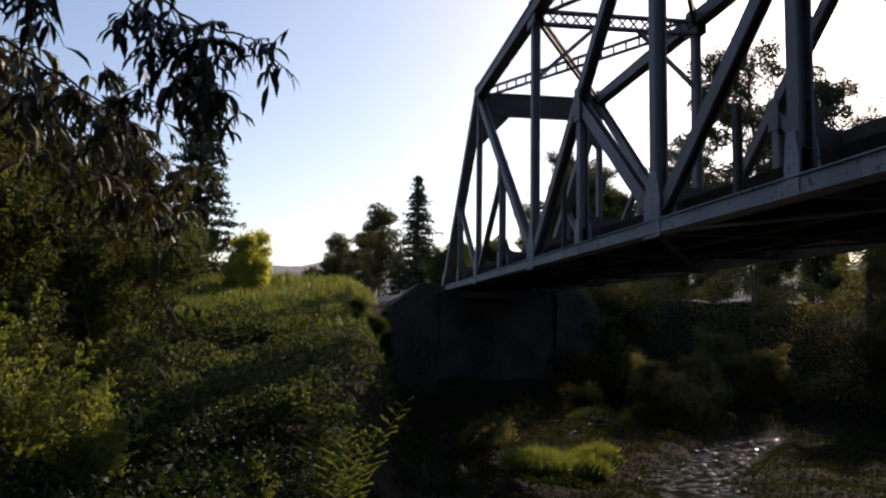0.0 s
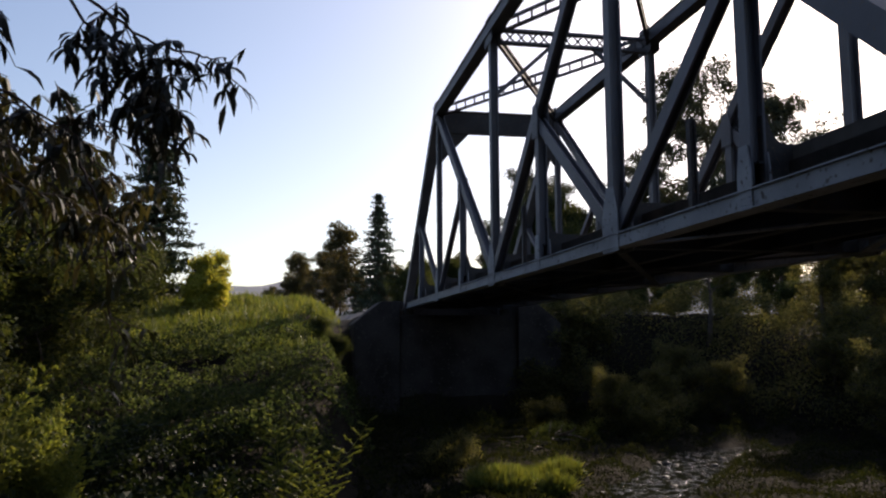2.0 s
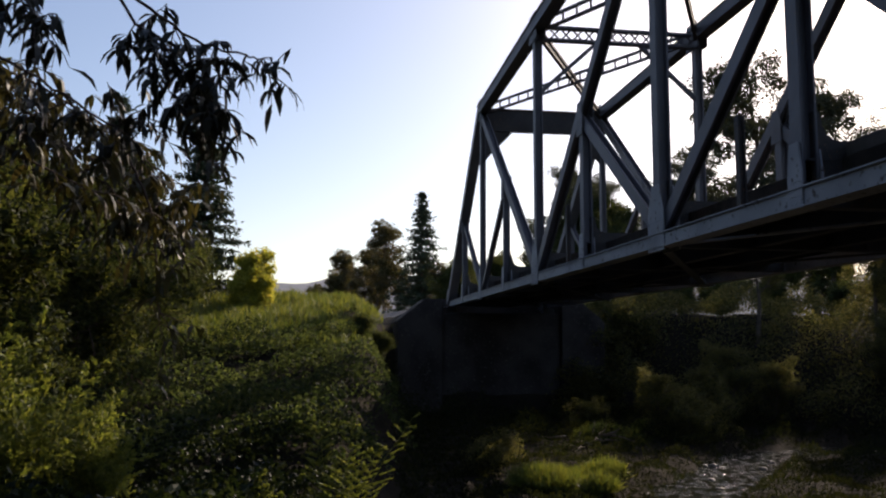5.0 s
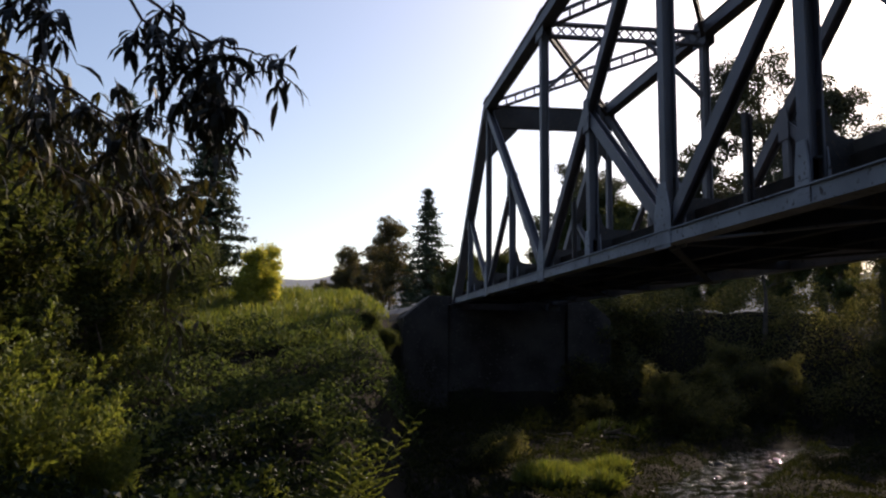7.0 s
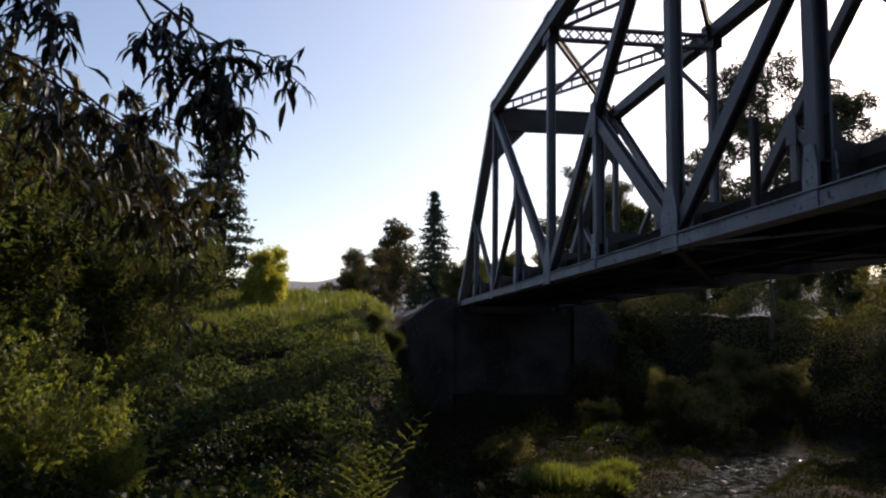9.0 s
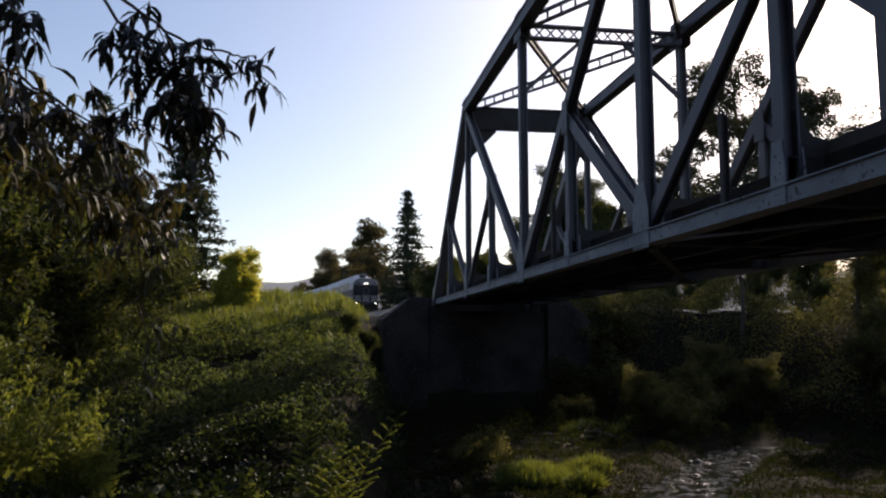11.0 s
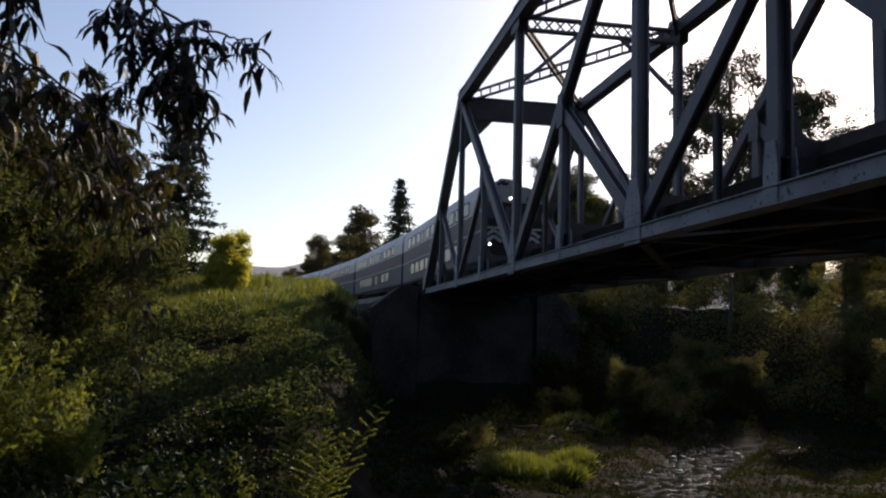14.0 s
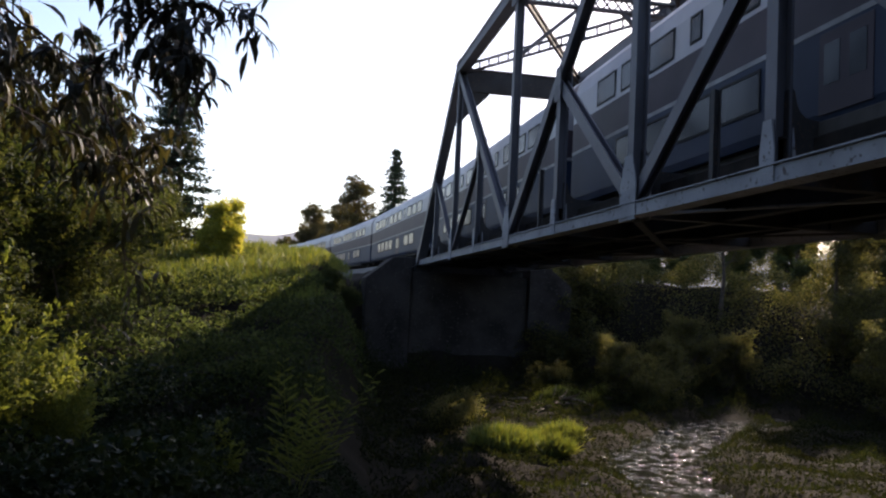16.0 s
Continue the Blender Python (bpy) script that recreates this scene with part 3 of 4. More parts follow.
def build_coach(cab):
    """A two-deck coach, its leading end at y = 0 and its body towards +y."""
    label = "leading two-deck cab coach, black face with white chevrons" if cab else "two-deck passenger coach with pale upper deck and dark blue skirt"
    coach = tagged(new("passenger_coach"), label, "train coach", "coaches of the train")
    y0, y1 = (0.25 if cab else 0.0), CAR_LEN
    bm = bmesh.new()
    shell(bm, [(-1.50, 0.42), (1.50, 0.42), (1.55, 0.6), (1.55, 2.02), (-1.55, 2.02), (-1.55, 0.6)], y0, y1)
    lower = part("lower_body", bm, BLUE_PAINT, coach, "dark blue lower body")
    bm = bmesh.new()
    shell(bm, [(-1.56, 2.02), (1.56, 2.02), (1.56, 2.12), (-1.56, 2.12)], y0, y1)
    part("stripe", bm, WHITE_PAINT, coach, "thin white stripe")
    bm = bmesh.new()
    shell(bm, [(-1.55, 2.12), (1.55, 2.12), (1.55, 3.05), (-1.55, 3.05)], y0, y1)
    part("middle_band", bm, BAND_PAINT, coach, "dusty mauve band")
    bm = bmesh.new()
    shell(bm, [(-1.55, 3.05), (1.55, 3.05), (1.53, 3.95), (1.40, 4.42), (1.15, 4.72), (0.7, 4.90), (0, 4.95), (-0.7, 4.90), (-1.15, 4.72), (-1.40, 4.42), (-1.53, 3.95)], y0, y1)
    if cab:
        # the roof slopes down over the driver's end
        for v in bm.verts:
            if v.co.y < 1 and v.co.z > 3.5:
                v.co.z = 3.5 + (v.co.z - 3.5) * 0.55
        bmesh.ops.bisect_plane(bm, geom=list(bm.verts) + list(bm.edges) + list(bm.faces), plane_co=(0, 3.2, 0), plane_no=(0, 1, 0))
        for v in bm.verts:
            if v.co.y > 1.0 and v.co.y < 20:
                t = 0.55 + 0.45 * (v.co.y - y0) / (y1 - y0)
                if v.co.z > 3.5:
                    v.co.z = 3.5 + (v.co.z - 3.5) / t
    part("upper_body", bm, CAR_PAINT, coach, "pale silver upper body and roof")
    for y in np.arange(y0 + 1.5, y1 - 4, 3.1):
        bm = bmesh.new()
        box(bm, -0.45, 0.45, y + 2.5, y + 4.0, 4.93, 5.06, 0.04)
        part("roof_unit", bm, CAR_PAINT, coach)

    def window(y, z, wide, high, x=1.556):
        for s in (-1, 1):
            bm = bmesh.new()
            box(bm, s * x - 0.012, s * x + 0.012, y, y + wide, z, z + high, 0.01)
            w = part("window", bm, PANE, coach)
            bm = bmesh.new()
            for a, b, c, d in ((y - 0.06, y, z - 0.06, z + high + 0.06), (y + wide, y + wide + 0.06, z - 0.06, z + high + 0.06), (y, y + wide, z - 0.06, z), (y, y + wide, z + high, z + high + 0.06)):
                box(bm, s * x - 0.016, s * x + 0.016, a, b, c, d)
            part("frame", bm, BLACK, w)

    for i in range(11):
        y = 3.2 + i * 1.85
        if i in (3, 7):
            window(y + 0.5, 3.3, 0.42, 0.55, 1.548)
        else:
            window(y, 3.22, 1.3, 0.66, 1.548)
    for i in range(6):
        window((5.6, 7.5, 14.2, 16.1, 18.0, 19.9)[i], 1.1, 1.45, 0.72)
    for y in (11.0,):
        for s in (-1, 1):
            bm = bmesh.new()
            box(bm, s * 1.552 - 0.012, s * 1.552 + 0.012, y, y + 1.35, 0.55, 1.96, 0.01)
            d = part("door", bm, BAND_PAINT, coach)
            for k in (0.15, 0.8):
                bm = bmesh.new()
                box(bm, s * 1.566 - 0.006, s * 1.566 + 0.006, y + k, y + k + 0.4, 1.05, 1.75)
                part("door_window", bm, PANE, d)
    bm = bmesh.new()
    box(bm, -1.35, 1.35, 5.5, y1 - 5.5, 0.22, 0.42, 0.03)
    part("underframe", bm, GEAR, coach)
    build_truck(coach, 2.9)
    build_truck(coach, y1 - 2.9)
    bm = bmesh.new()
    box(bm, -0.55, 0.55, y1, y1 + CAR_GAP * 0.5, 2.2, 4.6, 0.05)
    box(bm, -0.12, 0.12, y1, y1 + CAR_GAP * 0.5, 0.75, 0.95)
    part("gangway", bm, GEAR, coach)
    if not cab:
        return coach
    # the driving end: black face, pale brow, windows, chevrons, lamps
    bm = bmesh.new()
    shell(bm, [(-1.5, 0.5), (1.5, 0.5), (1.52, 3.5), (-1.52, 3.5)], 0.03, 0.3)
    face = part("cab_face", bm, BLACK, coach, "black driving end")
    bm = bmesh.new()
    shell(bm, [(-1.53, 3.5), (1.53, 3.5), (1.5, 3.85), (1.2, 4.2), (0.7, 4.36), (-0.7, 4.36), (-1.2, 4.2), (-1.5, 3.85)], 0.0, 0.4)
    bmesh.ops.bevel(bm, geom=list(bm.edges), offset=0.05, segments=1, affect="EDGES")
    part("brow", bm, BROW, coach, "brow above the cab windows, greyed for its shade")
    for x0, x1 in ((-1.35, -0.55), (0.55, 1.35)):
        bm = bmesh.new()
        box(bm, x0, x1, 0.005, 0.035, 2.65, 3.4, 0.01)
        part("windscreen", bm, PANE, coach)
    bm = bmesh.new()
    box(bm, -0.42, 0.42, 0.0, 0.04, 1.2, 3.3, 0.02)
    door = part("end_door", bm, BAND_PAINT, coach)
    bm = bmesh.new()
    box(bm, -0.22, 0.22, -0.012, 0.002, 2.5, 3.1)
    part("door_window", bm, PANE, door)
    for c in (-1.0, 0.0, 1.0):
        for z in (1.5, 1.8):
            bm = bmesh.new()
            for s in (-1, 1):
                beam(bm, (c, -0.02, z + 0.28), (c + s * 0.4, -0.02, z), 0.16, 0.02, (0, 0, 1))
            part("chevron", bm, WHITE_PAINT, coach, "white painted chevron")
    bm = bmesh.new()
    box(bm, -1.5, 1.5, -0.03, 0.02, 2.14, 2.24, 0.01)
    part("face_stripe", bm, WHITE_PAINT, coach)
    for x in (-0.95, 0.95):
        bm = bmesh.new()
        for i in range(5):
            box(bm, x - 0.3, x + 0.3, -0.015, 0.02, 3.62 + i * 0.045, 3.64 + i * 0.045)
        part("vent", bm, BLACK, coach, "dark slatted vent in the brow")
    bm = bmesh.new()
    box(bm, -0.35, 0.35, 1.4, 2.6, 4.55, 5.0, 0.06)
    part("roof_box", bm, BROW, coach)
    for x, z, r in ((-0.16, 3.72, 0.05), (0.16, 3.72, 0.05), (-1.2, 1.35, 0.05), (1.2, 1.35, 0.05)):
        bm = bmesh.new()
        bmesh.ops.create_cone(bm, cap_ends=True, segments=16, radius1=r, radius2=r * 1.1, depth=0.06, matrix=pose(x, -0.02, z, 90, 0, 0))
        part("head_lamp" if z > 3 else "ditch_lamp", bm, LAMP, coach, "lit white lamp")
    bm = bmesh.new()
    shell(bm, [(-1.4, 0.15), (1.4, 0.15), (1.45, 0.55), (-1.45, 0.55)], -0.25, 0.3)
    part("pilot", bm, GEAR, coach)
    for x, h in ((-0.5, -0.3), (-0.3, -0.22), (-0.1, -0.3), (0.6, -0.35)):
        bm = bmesh.new()
        bmesh.ops.create_cone(bm, cap_ends=True, segments=10, radius1=0.10, radius2=0.05, depth=0.5, matrix=pose(x, 0.9, 4.95 + h, 90, 0, 0))
        box(bm, x - 0.03, x + 0.03, 0.85, 0.95, 4.3, 4.95 + h)
        part("horn", bm, GEAR, coach)
    return coach


LEAD = build_coach(True)
COACH = build_coach(False)
COACHES = [LEAD, COACH] + [copy_thing(COACH, Matrix()) for _ in range(6)]
TRAIN_SPEED, FRONT_AT = 19.7, 29.5 + 19.7 * 14.5      # metres a second; where the front would be at the clip's start


def on_line(s):
    x, y, a = line_at(s / K)
    return Vector((x, y, RAIL_Z)) * K


def motions():
    times = [i * 0.5 for i in range(33)]
    for i, coach in enumerate(COACHES):
        rows = []
        for t in times:
            s = FRONT_AT - TRAIN_SPEED * t + i * (CAR_LEN + CAR_GAP)
            p, q = on_line(s + 2.9), on_line(s + CAR_LEN - 2.9)
            d = (q - p).normalized()
            rows.append((t, Matrix.Translation(p - d * 2.9) @ pose(0, 0, 0, 0, 0, math.degrees(math.atan2(-d.x, d.y)))))
        walk(coach, rows)

    # boughs stir in the light wind, each about the place where it hangs
    for i, (bough, top, swing) in enumerate(BOUGHS):
        rows = []
        for t in times:
            a = swing * math.sin((t - 8.05) * 2 * math.pi / 1.5 + i * 1.3) * (0.75 + 0.25 * math.sin(t * 0.9 + i))
            rows.append((t, Matrix.Translation(top) @ pose(0, 0, 0, 0.3 * a, a, 0) @ Matrix.Translation(-Vector(top))))
        walk(bough, rows)


# ---- plants ----


def leaves(centres, normals_up, length, width, rng, droop=0.0, bend=0.12, size_spread=0.35):
    """Leaf blades (a folded pair of quads each) at the centres: arrays of vertices and quads."""
    n = len(centres)
    az = rng.uniform(0, 2 * np.pi, n)
    el = rng.normal(normals_up, 0.5, n) - droop
    d = np.stack([np.cos(az) * np.cos(el), np.sin(az) * np.cos(el), np.sin(el)], -1)
    r = rng.normal(size=(n, 3))
    s = np.cross(d, r)
    s /= np.linalg.norm(s, axis=1)[:, None] + 1e-9
    u = np.cross(s, d)
    size = rng.uniform(1 - size_spread, 1 + size_spread, n)[:, None]
    L, W = length * size, width * size
    v = np.stack([centres, centres + d * L * 0.45 + s * W * 0.5 + u * W * bend, centres + d * L - u * L * bend, centres + d * L * 0.45 - s * W * 0.5 + u * W * bend], 1).reshape(-1, 3)
    f = np.arange(n * 4).reshape(n, 4)
    return v, f


def tube(points, radii, sides=6):
    """A tapered limb along points: arrays of vertices and quads."""
    points = np.asarray(points, dtype=float)
    n = len(points)
    ang = np.linspace(0, 2 * np.pi, sides, endpoint=False)
    vs = []
    for i in range(n):
        d = points[min(i + 1, n - 1)] - points[max(i - 1, 0)]
        d = d / (np.linalg.norm(d) + 1e-9)
        a = np.cross(d, (0.3, 0.9, 0.1))
        a /= np.linalg.norm(a) + 1e-9
        b = np.cross(d, a)
        vs.append(points[i] + radii[i] * (np.cos(ang)[:, None] * a + np.sin(ang)[:, None] * b))
    i, j = np.meshgrid(np.arange(n - 1), np.arange(sides), indexing="ij")
    k = (j + 1) % sides
    f = np.stack([i * sides + j, i * sides + k, (i + 1) * sides + k, (i + 1) * sides + j], -1).reshape(-1, 4)
    return np.concatenate(vs), f


def joined(pieces):
    vs, fs, n = [], [], 0
    for v, f in pieces:
        vs.append(v)
        fs.append(f + n)
        n += len(v)
    return np.concatenate(vs), np.concatenate(fs)


def limb_path(start, direction, length, steps, wander, lift, rng):
    p, d = np.array(start, dtype=float), np.array(direction, dtype=float)
    pts = [p.copy()]
    for _ in range(steps):
        d = d + rng.normal(0, wander, 3) + np.array((0, 0, lift))
        d /= np.linalg.norm(d)
        p = p + d * length / steps
        pts.append(p.copy())
    return np.array(pts)


def broad_tree(label, height, spread, trunk_h, leaf_mat, leaf_n, leaf_len, leaf_w, seed, droop=0.2, clumps=40, trunk_r=0.3, clump_r=0.9, category="tree"):
    """A tapered trunk, limbs that end in leaf clumps, and gaps between the clumps."""
    rng = np.random.default_rng(seed)
    tree = tagged(new("tree"), label, category)
    stem = limb_path((0, 0, -0.4), (0, 0, 1), height * 0.8, 8, 0.06, 0.05, rng)
    wood = [tube(stem, np.linspace(trunk_r, trunk_r * 0.18, len(stem)), 9)]
    tips = []
    n_limbs = max(7, clumps // 4)
    for i in range(n_limbs):
        t = rng.uniform(trunk_h / height, 0.98)
        at = stem[0] + (stem[-1] - stem[0]) * t
        k = min(int(t * 8), 7)
        at = stem[k] + (stem[k + 1] - stem[k]) * (t * 8 - k)
        az = i * 2.4 + rng.uniform(-0.5, 0.5)
        reach = spread * rng.uniform(0.5, 1.0) * (1.0 - 0.55 * max(0, t - 0.55) / 0.45)
        path = limb_path(at, (math.cos(az), math.sin(az), rng.uniform(0.2, 0.9)), reach, 6, 0.16, 0.04, rng)
        wood.append(tube(path, np.linspace(trunk_r * 0.35 * (1.1 - t * 0.7), 0.02, len(path)), 6))
        for _ in range(max(1, clumps // n_limbs)):
            j = rng.integers(2, 7)
            sub = limb_path(path[j], rng.normal(0, 1, 3) + np.array((0, 0, 0.4)), spread * rng.uniform(0.15, 0.4), 4, 0.2, 0, rng)
            wood.append(tube(sub, np.linspace(0.03 * trunk_r / 0.3, 0.008, len(sub)), 4))
            tips.append(sub[-1])
            tips.append(sub[2])
    tips = np.array(tips)
    v, f = joined(wood)
    sheet("trunk", v, f, BARK, tree, True)
    which = rng.integers(0, len(tips), leaf_n)
    weight = rng.uniform(0.55, 1.3, len(tips))[which]
    off = rng.normal(size=(leaf_n, 3))
    off *= (clump_r * weight * rng.uniform(0.2, 1, leaf_n) ** 0.5 / (np.linalg.norm(off, axis=1) + 1e-9))[:, None]
    off[:, 2] *= 0.75
    v, f = leaves(tips[which] + off, 0.0, leaf_len, leaf_w, rng, droop)
    sheet("crown", v, f, leaf_mat, tree)
    return tree


def conifer(label, height, radius, leaf_n, seed, bare=0.1, layers=34, gap=0.0):
    """A straight trunk with whorls of drooping branches carrying needle sprays."""
    rng = np.random.default_rng(seed)
    tree = tagged(new("tree"), label, "conifer")
    wood = [tube([(0, 0, -0.3), (0, 0, height * 0.5), (0, 0, height)], [height * 0.018, height * 0.011, 0.02], 8)]
    cs = []
    for i in range(layers):
        t = bare + (1 - bare) * (i + rng.uniform(-0.3, 0.3)) / layers
        t = min(max(t, 0.02), 0.985)
        reach0 = radius * (1 - t) ** 0.95 + 0.1
        for b in range(6):
            az = b * 1.05 + i * 0.7 + rng.uniform(-0.3, 0.3)
            reach = reach0 * rng.uniform(0.6, 1.15)
            d = np.array((math.cos(az), math.sin(az), 0.12))
            path = limb_path((0, 0, t * height), d, reach, 5, 0.05, -0.06, rng)
            wood.append(tube(path, np.linspace(0.05 * (1 - t) + 0.012, 0.006, 6), 4))
            m = max(6, int(leaf_n / layers / 6 * (0.35 + 1.5 * (1 - t))))
            u = rng.uniform(0.1, 1, m) * 5
            k = np.minimum(u.astype(int), 4)
            p = path[k] + (path[k + 1] - path[k]) * (u - k)[:, None]
            cs.append(p + rng.normal(0, 1, (m, 3)) * np.array((0.16, 0.16, 0.05)) * (0.5 + radius * 0.14))
    v, f = joined(wood)
    sheet("trunk", v, f, BARK, tree, True)
    v, f = leaves(np.concatenate(cs), -0.1, 0.34 + radius * 0.035, 0.10 + radius * 0.012, rng, 0.25)
    sheet("crown", v, f, NEEDLE, tree)
    return tree


def put(tree, x, y, turn=0.0, size=1.0, sink=0.0):
    tree.matrix_basis = Matrix.LocRotScale((K * x, K * y, K * float(ground_z(x, y)) - sink), Euler((0, 0, turn)), (size * K,) * 3)
    return tree


def again(tree, x, y, turn=0.0, size=1.0, sink=0.0):
    """A copy of a tree at another spot, turned and scaled."""
    t = copy_thing(tree, Matrix())
    return put(t, x, y, turn, size, sink)


def cover(name, label, category, xs, ys, heights, mat, length, width, rng, up=0.3, droop=0.0):
    """Leaves of a low thicket over the ground."""
    z = ground_z(xs, ys) + heights
    v, f = leaves(np.stack([xs, ys, z], -1), up, length, width, rng, droop)
    return tagged(sheet(name, v * K, f, mat), label, category, kind="stuff")


def mound(x, y, scale, seed):
    """Uneven thicket heights between 0 and 1."""
    return 0.5 + 0.25 * np.sin(x / scale + seed) * np.cos(y / scale * 1.3 + seed * 2) + 0.25 * np.sin(x / scale * 2.3 - y / scale * 1.9 + seed)


def inside(x, y):
    """True where the stream bed lies, between the banks and short of the abutment."""
    edge = -1.2 + 0.05 * y
    return (x > edge + 2.0) & (x + 0.55 * np.maximum(0, y - 31) < 38) & (y < 56)


def build_thickets():
    rng = np.random.default_rng(11)
    # brambles over the left bank, finer close by
    for n, y0, y1, leaf, high, mat in ((85000, 8, 24, 0.125, 0.95, IVY), (260000, 20, 52, 0.125, 1.25, BRAMBLE)):
        y = rng.uniform(0, 1, n) ** 1.2 * (y1 - y0) + y0
        x = rng.uniform(-1, 1, n) * (8 + 0.42 * y) - 0.28 * y
        lumps = mound(x, y, 0.55, 6.0)
        keep = (x < 0.3 + 0.012 * y + 2.4 * smooth_step(20, 38, y) + 0.4 * np.sin(y * 0.8) - 0.8 * smooth_step(20, 16, y) + rng.normal(0, 0.3, n)) & (np.hypot(x, y) > 8.5)
        keep &= ~((x > -0.9) & (y < 17))          # bare dark hollow round the fern
        keep &= lumps + rng.normal(0, 0.1, n) > 0.34
        x, y, lumps = x[keep], y[keep], lumps[keep]
        h = high * (0.12 + 1.5 * mound(x, y, 1.7, 1.0) ** 1.6 + 0.45 * (lumps - 0.3)) * rng.uniform(0, 1, len(x)) ** 0.3 * smooth_step(3, 8, y) * (1 - 0.65 * smooth_step(34, 42, y))
        cover("bramble_thicket", "dense green bramble thicket over the bank", "brambles", x, y, h, mat, leaf, leaf * 0.75, rng)
    # long grass on the upper slope
    n = 70000
    y, x = rng.uniform(36, 66, n), rng.uniform(-18, 6.5, n)
    keep = (np.abs(x - track_x(y)) > 4.2) & (x < 0.6 + 2.6 * smooth_step(44, 48, y) + rng.normal(0, 0.3, n))
    x, y = x[keep], y[keep]
    h = rng.uniform(0, 0.25, len(x)) + 0.6 * mound(x, y, 3.0, 4.0)
    cover("long_grass", "tall yellow-green grass on the upper slope", "grass", x, y, h, GRASS, 0.55, 0.05, rng, 1.1)
    # brush under and beyond the bridge
    n = 230000
    x, y = rng.uniform(8, 58, n), rng.uniform(18, 64, n)
    keep = (x + 0.55 * np.maximum(0, y - 31) > 36) & ((np.abs(x - TRACK_X) > 7.4) | (y < 55))
    x, y = x[keep], y[keep]
    h = 3.4 * mound(x, y, 2.2, 2.0) * rng.uniform(0, 1, len(x)) ** 0.6
    cover("river_brush", "tangled dark riverside brush", "brush", x, y, h, RIVER_LEAF, 0.2, 0.09, rng)
    # weeds over the stream bed, higher towards the far end
    n = 170000
    x, y = rng.uniform(2, 40, n), rng.uniform(6, 57, n)
    keep = inside(x, y) & (stream_distance(x, y) > 1.35)
    x, y = x[keep], y[keep]
    h = (0.35 + 0.9 * smooth_step(28, 44, y) + 0.7 * (x < 0.17 * y + 1.0)) * 1.6 * mound(x, y, 1.1, 5.0) ** 2 * rng.uniform(0, 1, len(x)) ** 0.5
    cover("bed_weeds", "low weeds over the stream bed, colour darkened for shade", "weeds", x, y, h, BED_WEED, 0.16, 0.05, rng, 0.6)
    # low growth at the camera's foot, its leaf colour darkened for shade
    n = 100000
    x, y = rng.uniform(-9, 6, n), rng.uniform(2.5, 20, n)
    keep = (np.hypot(x, y) > 3.2) & (x < 2.2 + 0.06 * y)
    x, y = x[keep], y[keep]
    h = 0.35 * mound(x, y, 0.9, 3.0) * rng.uniform(0, 1, len(x)) ** 0.5
    cover("ground_ivy", "low ivy and weeds on the bank, colour darkened for shade", "ivy", x, y, h, IVY, 0.075, 0.05, rng)
    # grass tufts in the stream bed
    spots = ((7.7, 29.2, 1.0), (8.5, 30.2, 0.7), (10.2, 30.6, 0.7), (15.2, 43.6, 1.2), (13.4, 42.3, 0.5), (18.6, 46.5, 0.7), (9.2, 27.8, 0.45))
    for cx, cy, r in spots:
        m = int(2600 * r)
        a, q = rng.uniform(0, 6.28, m), np.sqrt(rng.uniform(0, 1, m)) * r
        x, y = cx + np.cos(a) * q * 1.3, cy + np.sin(a) * q
        cover("grass_tuft", "bright green grass tuft in the stream bed", "grass", x, y, rng.uniform(0, 0.3, m) * (1.2 - q / r), GRASS, 0.55, 0.04, rng, 1.0)


build_thickets()

# trees and shrubs on the left bank
OAK_TREE = put(broad_tree("dense dark green tree on the bank", 10.5, 4.2, 0.8, OAK, 42000, 0.19, 0.09, 21, clumps=110), -9.5, 22, 0.3, 0.82)
for x, y, t, s in ((-13.5, 18, 2.2, 0.78), (-12.5, 30, 4.0, 1.0), (-18, 24, 1.2, 0.95), (-8.6, 33, 5.0, 0.72), (-9.8, 39, 0.6, 0.8), (-16, 40, 2.6, 1.1), (-22, 34, 3.3, 1.1), (-9.0, 13.5, 1.7, 0.55), (-10.0, 20.5, 3.1, 1.15), (-15, 11, 0.2, 0.7), (-8.1, 28, 2.9, 0.86), (-11, 25, 0.9, 0.85), (-13, 50, 0.8, 1.0), (19.5, 78, 0.3, 0.62), (22.5, 84, 1.9, 0.7), (27, 88, 2.9, 0.72), (21, 70, 4.4, 0.5), (14.8, 100, 0.8, 0.8), (17.6, 103, 2.2, 0.92), (20.5, 99, 3.7, 0.85), (31, 83, 0.4, 0.9), (35, 81, 1.4, 0.95), (39.5, 79, 2.4, 0.92), (44, 77, 3.4, 0.95), (48.5, 74, 4.4, 0.9), (54, 70, 5.4, 0.92), (59, 65, 1.0, 0.95), (27.5, 88, 0.5, 1.6), (32.5, 87, 1.9, 1.45)):
    again(OAK_TREE, x, y, t, s)
# unseen wood behind and beside the camera, added to block sky light
for x, y, t, s in ((-6, -9, 1, 1.3), (3, -11, 2, 1.35), (-13, -4, 3, 1.3), (-14, 5, 4, 1.15), (10, -13, 5, 1.3), (-3, -20, 0.5, 1.7), (8, -24, 1.5, 1.7), (-14, -16, 2.5, 1.7), (19, -18, 3.5, 1.5), (-24, 2, 4.5, 1.7), (-26, 15, 5.5, 1.7), (28, -10, 0.7, 1.4), (-22, -14, 1.1, 1.8), (18, -32, 2.1, 1.9)):
    again(OAK_TREE, x, y, t, s)
